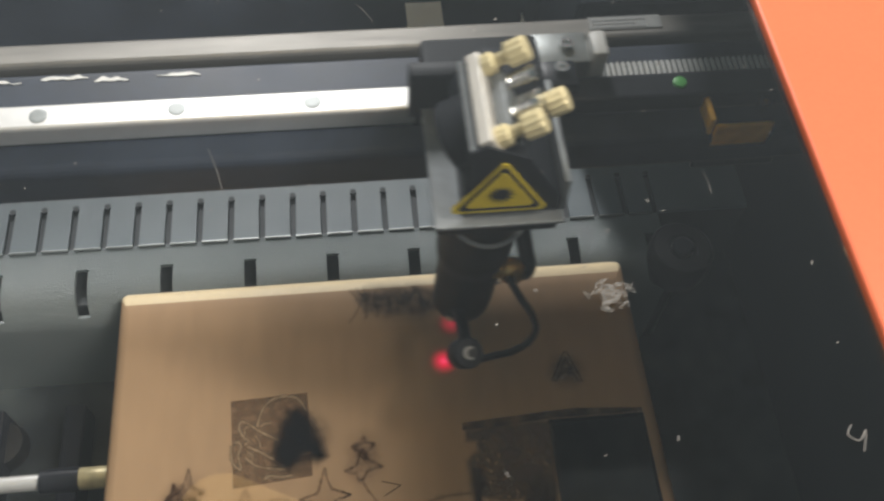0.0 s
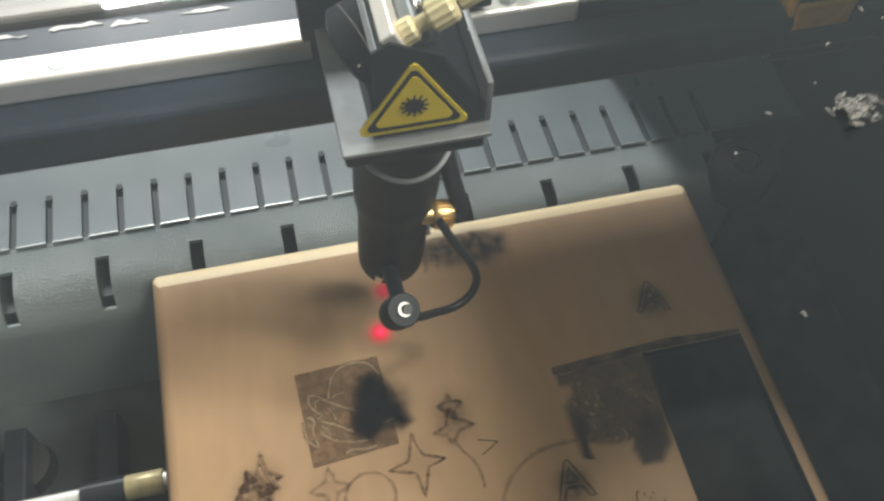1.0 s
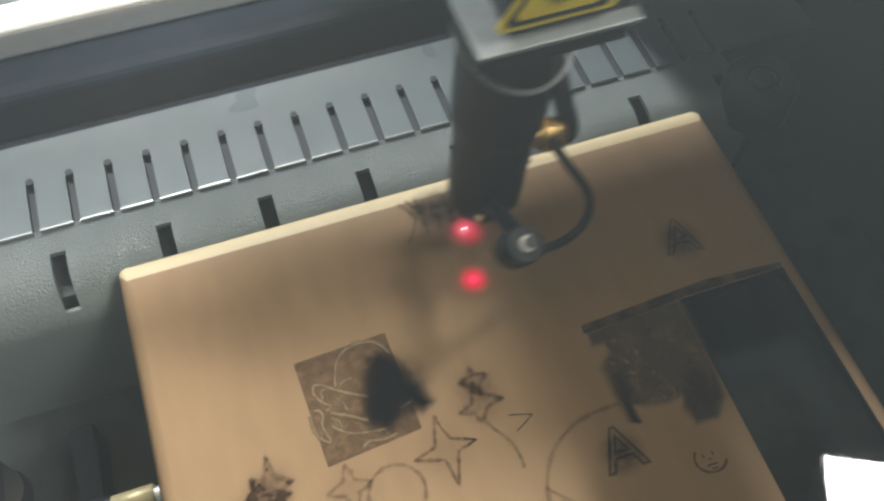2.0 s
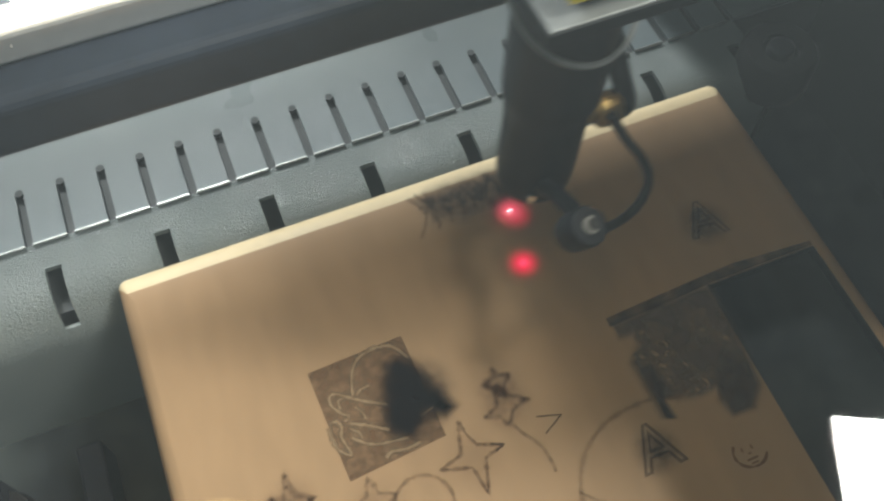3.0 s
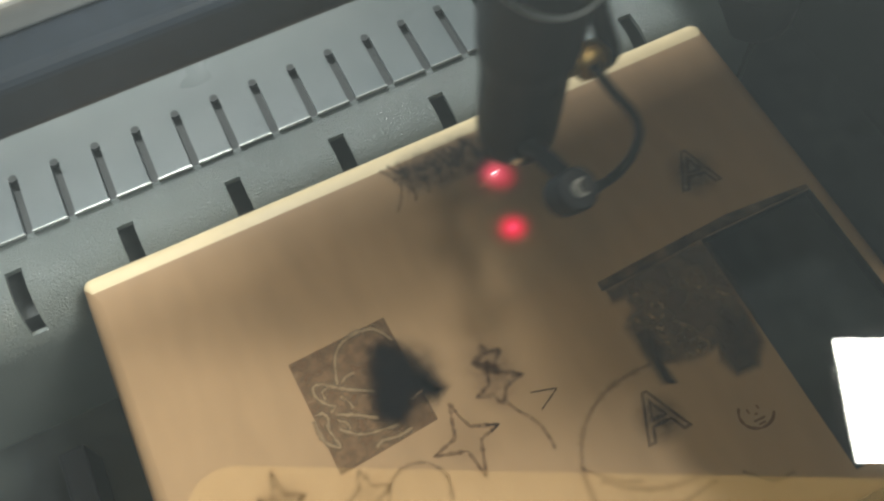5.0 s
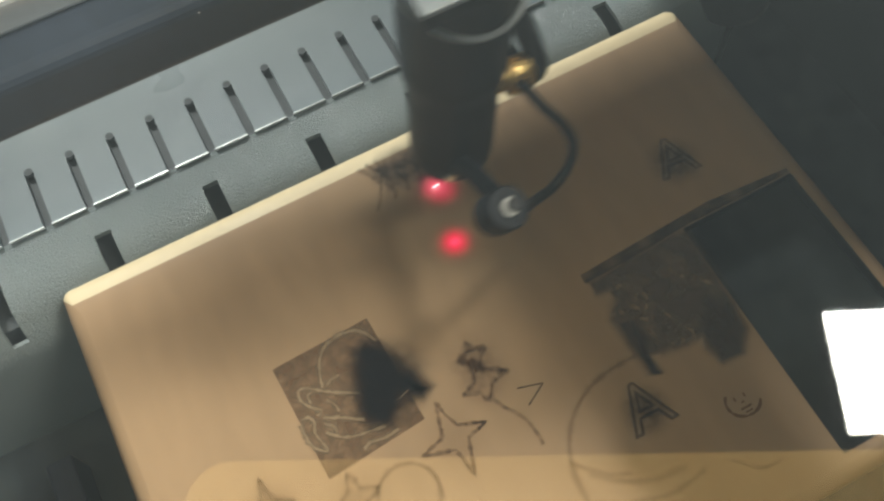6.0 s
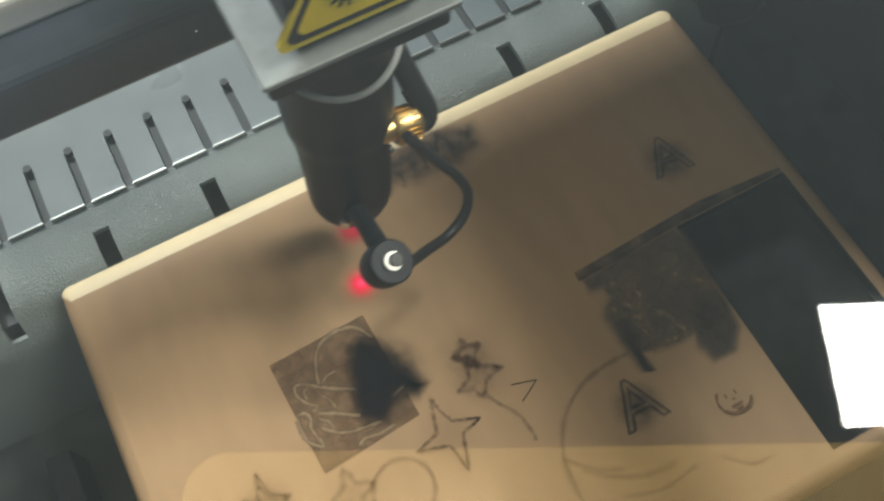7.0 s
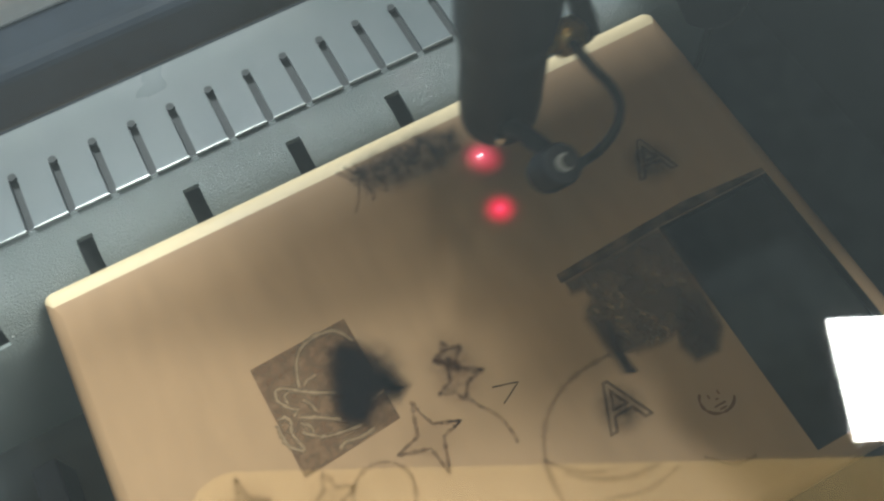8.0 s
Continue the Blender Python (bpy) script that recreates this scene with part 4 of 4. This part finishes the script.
part("body", turned([(0.011, FLOOR), (0.0115, FLOOR + 0.002), (0.0105, FLOOR + 0.009), (0.006, FLOOR + 0.010)], 28), RUBBER, foot, at=pose(-0.070, 0.0 - 0.034, 0), smooth=True)

# ribs of the bed below
for k in range(15):
    r_ = thing("bed_rib", "dark upright rib of the machine bed", "rib", "ribs of the bed")
    x = L + 0.03 + 0.0355 * k
    part("blade", box(x - 0.0045, x + 0.0045, -0.075 - 0.20, -0.0215, FLOOR, -0.058, 0.001), BLACK_STEEL, r_)

# labels and cables along the gantry
def label_plate(x0, x1, y0, y1, z, mat, text, name="paper_label"):
    ob = thing(name, text, "label")
    part("sheet", box(x0, x1, y0, y1, z, z + 0.0004), mat, ob)
    return ob


tagged(part("rear_shelf", box(L, R, 0.0675, BACK, -0.020, -0.008), MATTE_BLACK), "dusty black sheet-metal shelf behind the gantry", "shelf", kind="structure")
# added box that keeps the back lamp off the comb's right end
cover = thing("shade_box", "unseen black box added to shade the right end of the comb", "housing")
part("shell", box(0.196, 0.288, 0.085, 0.150, -0.008, 0.070, 0.003), MATTE_BLACK, cover)
printed = label_plate(0.1900, 0.2180, 0.0485, 0.0550, 0.0906, CABLE_GREY, "grey printed strip with unreadable bars on the crossbar", "printed_strip")
for k in range(3):
    part("bar", box(0.1915, 0.2120 - 0.004 * (k % 2), 0.0492 + 0.0018 * k, 0.0502 + 0.0018 * k, 0.0910, 0.0912), ALUMINIUM, printed)
for k in range(8):
    strip = thing("white_sliver", "thin ragged white sliver on the beam", "tape")
    a_, w = -0.115 + 0.0205 * k + random.uniform(0, 0.004), random.uniform(0.010, 0.019)
    n_ = 9
    low = [(a_ + w * i / n_, 0.0372 + 0.0008 * (k % 3) + random.uniform(0, 0.0009)) for i in range(n_ + 1)]
    high = [(x, y + random.uniform(0.0002, 0.0022) * (1 if 0 < i < n_ else 0.2)) for i, (x, y) in enumerate(low)]
    part("sliver", outline(low + high[::-1], 0.0883, 0.0886), WHITE, strip)
label_plate(0.1300, 0.1490, 0.1420, 0.1712, -0.0079, WHITE, "white paper label stuck on the rear shelf")
scrap = thing("paper_scrap", "pointed white paper scrap on the rear shelf", "paper")
part("sheet", outline([(0.1884, 0.1460), (0.1922, 0.1460), (0.1911, 0.1612)], -0.0079, -0.0076), WHITE, scrap)
# green discs coloured as the green reflections along the rail
for x in (0.1735, 0.2150):
    g_ = thing("green_glint", "small green disc put on the beam for a green reflection", "indicator")
    part("lens", turned([(0.0026, 0.0), (0.0024, 0.0008), (0.0012, 0.0012)], 18), GREEN, g_, at=pose(x, 0.0150, 0.0970), smooth=True)
# lint and dust on the window
lint = thing("lint", "crumpled pale lint on the window glass", "lint")
rnd = random.Random(4)
for k in range(80):
    c = (0.1475 + rnd.gauss(0, 0.0017), -0.1138 + rnd.gauss(0, 0.0013))
    pts = [(c[0] + rnd.uniform(-1, 1) * 0.0010, c[1] + rnd.uniform(-1, 1) * 0.0009, GZ + 0.0004 + 0.0005 * rnd.random()) for _ in range(4)]
    part("fibre", tube(pts, 0.00003 + 0.00009 * rnd.random() ** 3, 5, steps=4), LINT, lint)
for x, y in ((0.1332, -0.1118), (0.1500, -0.0992), (0.1597, -0.0924), (0.1899, -0.1098), (0.1227, -0.1476), (0.1542, -0.1437)):
    flake = thing("lint_flake", "tiny pale flake of lint on the window glass", "lint", "flakes on the window")
    a = rnd.uniform(0, 3)
    part("flake", tube([(x - 0.00045 * math.cos(a), y - 0.00045 * math.sin(a), GZ + 0.0002), (x, y + 0.0002, GZ + 0.0004), (x + 0.00045 * math.cos(a), y + 0.00045 * math.sin(a), GZ + 0.0002)], 0.00013, 6, steps=3), LINT, flake)
hair = thing("hair_lint", "curled pale fibre on the window glass", "lint")
part("fibre", tube([(0.1862, -0.1440, GZ + 0.0004), (0.1850, -0.1458, GZ + 0.0006), (0.1868, -0.1470, GZ + 0.0005), (0.1885, -0.1452, GZ + 0.0004), (0.1870, -0.1490, GZ + 0.0005)], 0.00009, 5), LINT, hair)
dust = bmesh.new()
for k in range(150):
    x, y = rnd.uniform(-0.05, 0.195), rnd.uniform(-0.17, 0.02)
    if x < 0.125 and -0.165 < y < -0.085 and k % 12:
        continue
    r = 0.00006 + 0.00022 * rnd.random() ** 4
    turned([(r * 0.4, 0.0), (r, r * 0.5), (r * 0.5, r)], 5, dust, Matrix.Translation((x, y, GZ + 0.0001)))
for k in range(170):
    x, y, r = rnd.uniform(-0.10, 0.195), rnd.uniform(-0.095, 0.06), 0.00008 + 0.00034 * rnd.random() ** 5
    turned([(r * 0.4, 0.0), (r, r * 0.5), (r * 0.5, r)], 5, dust, Matrix.Translation((x, y, GZ + 0.0001)))
tagged(part("dust", dust, LINT), "fine pale dust specks on the window glass", "dust", kind="stuff")
for a, b in (((0.0690, -0.0720), (0.0725, -0.0840)), ((0.1025, -0.0310), (0.1060, -0.0370)), ((0.1733, -0.0858), (0.1737, -0.0916))):
    sc = thing("scratch", "short pale scratch on the window glass", "scratch")
    part("line", tube([(*a, GZ + 0.0001), ((a[0] + b[0]) / 2 + 0.0003, (a[1] + b[1]) / 2, GZ + 0.0001), (*b, GZ + 0.0001)], 0.00004, 5), LINT, sc)

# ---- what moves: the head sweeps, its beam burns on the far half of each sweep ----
SWEEP = [(0.0, .129), (0.1, .107), (0.2, .085), (0.3, .074), (0.4, .081), (0.5, .102), (0.6, .124), (0.7, .133), (0.8, .120), (0.9, .098), (1.0, .077), (1.1, .077),
         (1.2, .095), (1.3, .116), (1.4, .131), (1.5, .124), (1.6, .104), (1.7, .083), (1.78, .074), (1.9, .085), (2.0, .107), (2.1, .128), (2.15, .132), (2.3, .112),
         (2.4, .090), (2.5, .075), (2.6, .083), (2.7, .105), (2.8, .127), (2.9, .131), (3.0, .118), (3.1, .095), (3.2, .076), (3.3, .077), (3.4, .097), (3.5, .118),
         (3.6, .131), (3.7, .124), (3.8, .103), (3.9, .082), (4.0, .074), (4.1, .089), (4.2, .112), (4.3, .129), (4.4, .131), (4.5, .112), (4.6, .090), (4.7, .076),
         (4.76, .074), (4.9, .098), (5.0, .120), (5.08, .132), (5.2, .118), (5.3, .096), (5.44, .074), (5.6, .095), (5.7, .117), (5.8, .131), (5.9, .127), (6.0, .107),
         (6.1, .084), (6.2, .074), (6.3, .085), (6.4, .107), (6.5, .127), (6.6, .132), (6.7, .115), (6.8, .094), (6.9, .075), (7.0, .078), (7.1, .099), (7.2, .120),
         (7.3, .132), (7.4, .124), (7.5, .102), (7.6, .081), (7.7, .074), (7.8, .090), (7.9, .111), (8.0, .130)]


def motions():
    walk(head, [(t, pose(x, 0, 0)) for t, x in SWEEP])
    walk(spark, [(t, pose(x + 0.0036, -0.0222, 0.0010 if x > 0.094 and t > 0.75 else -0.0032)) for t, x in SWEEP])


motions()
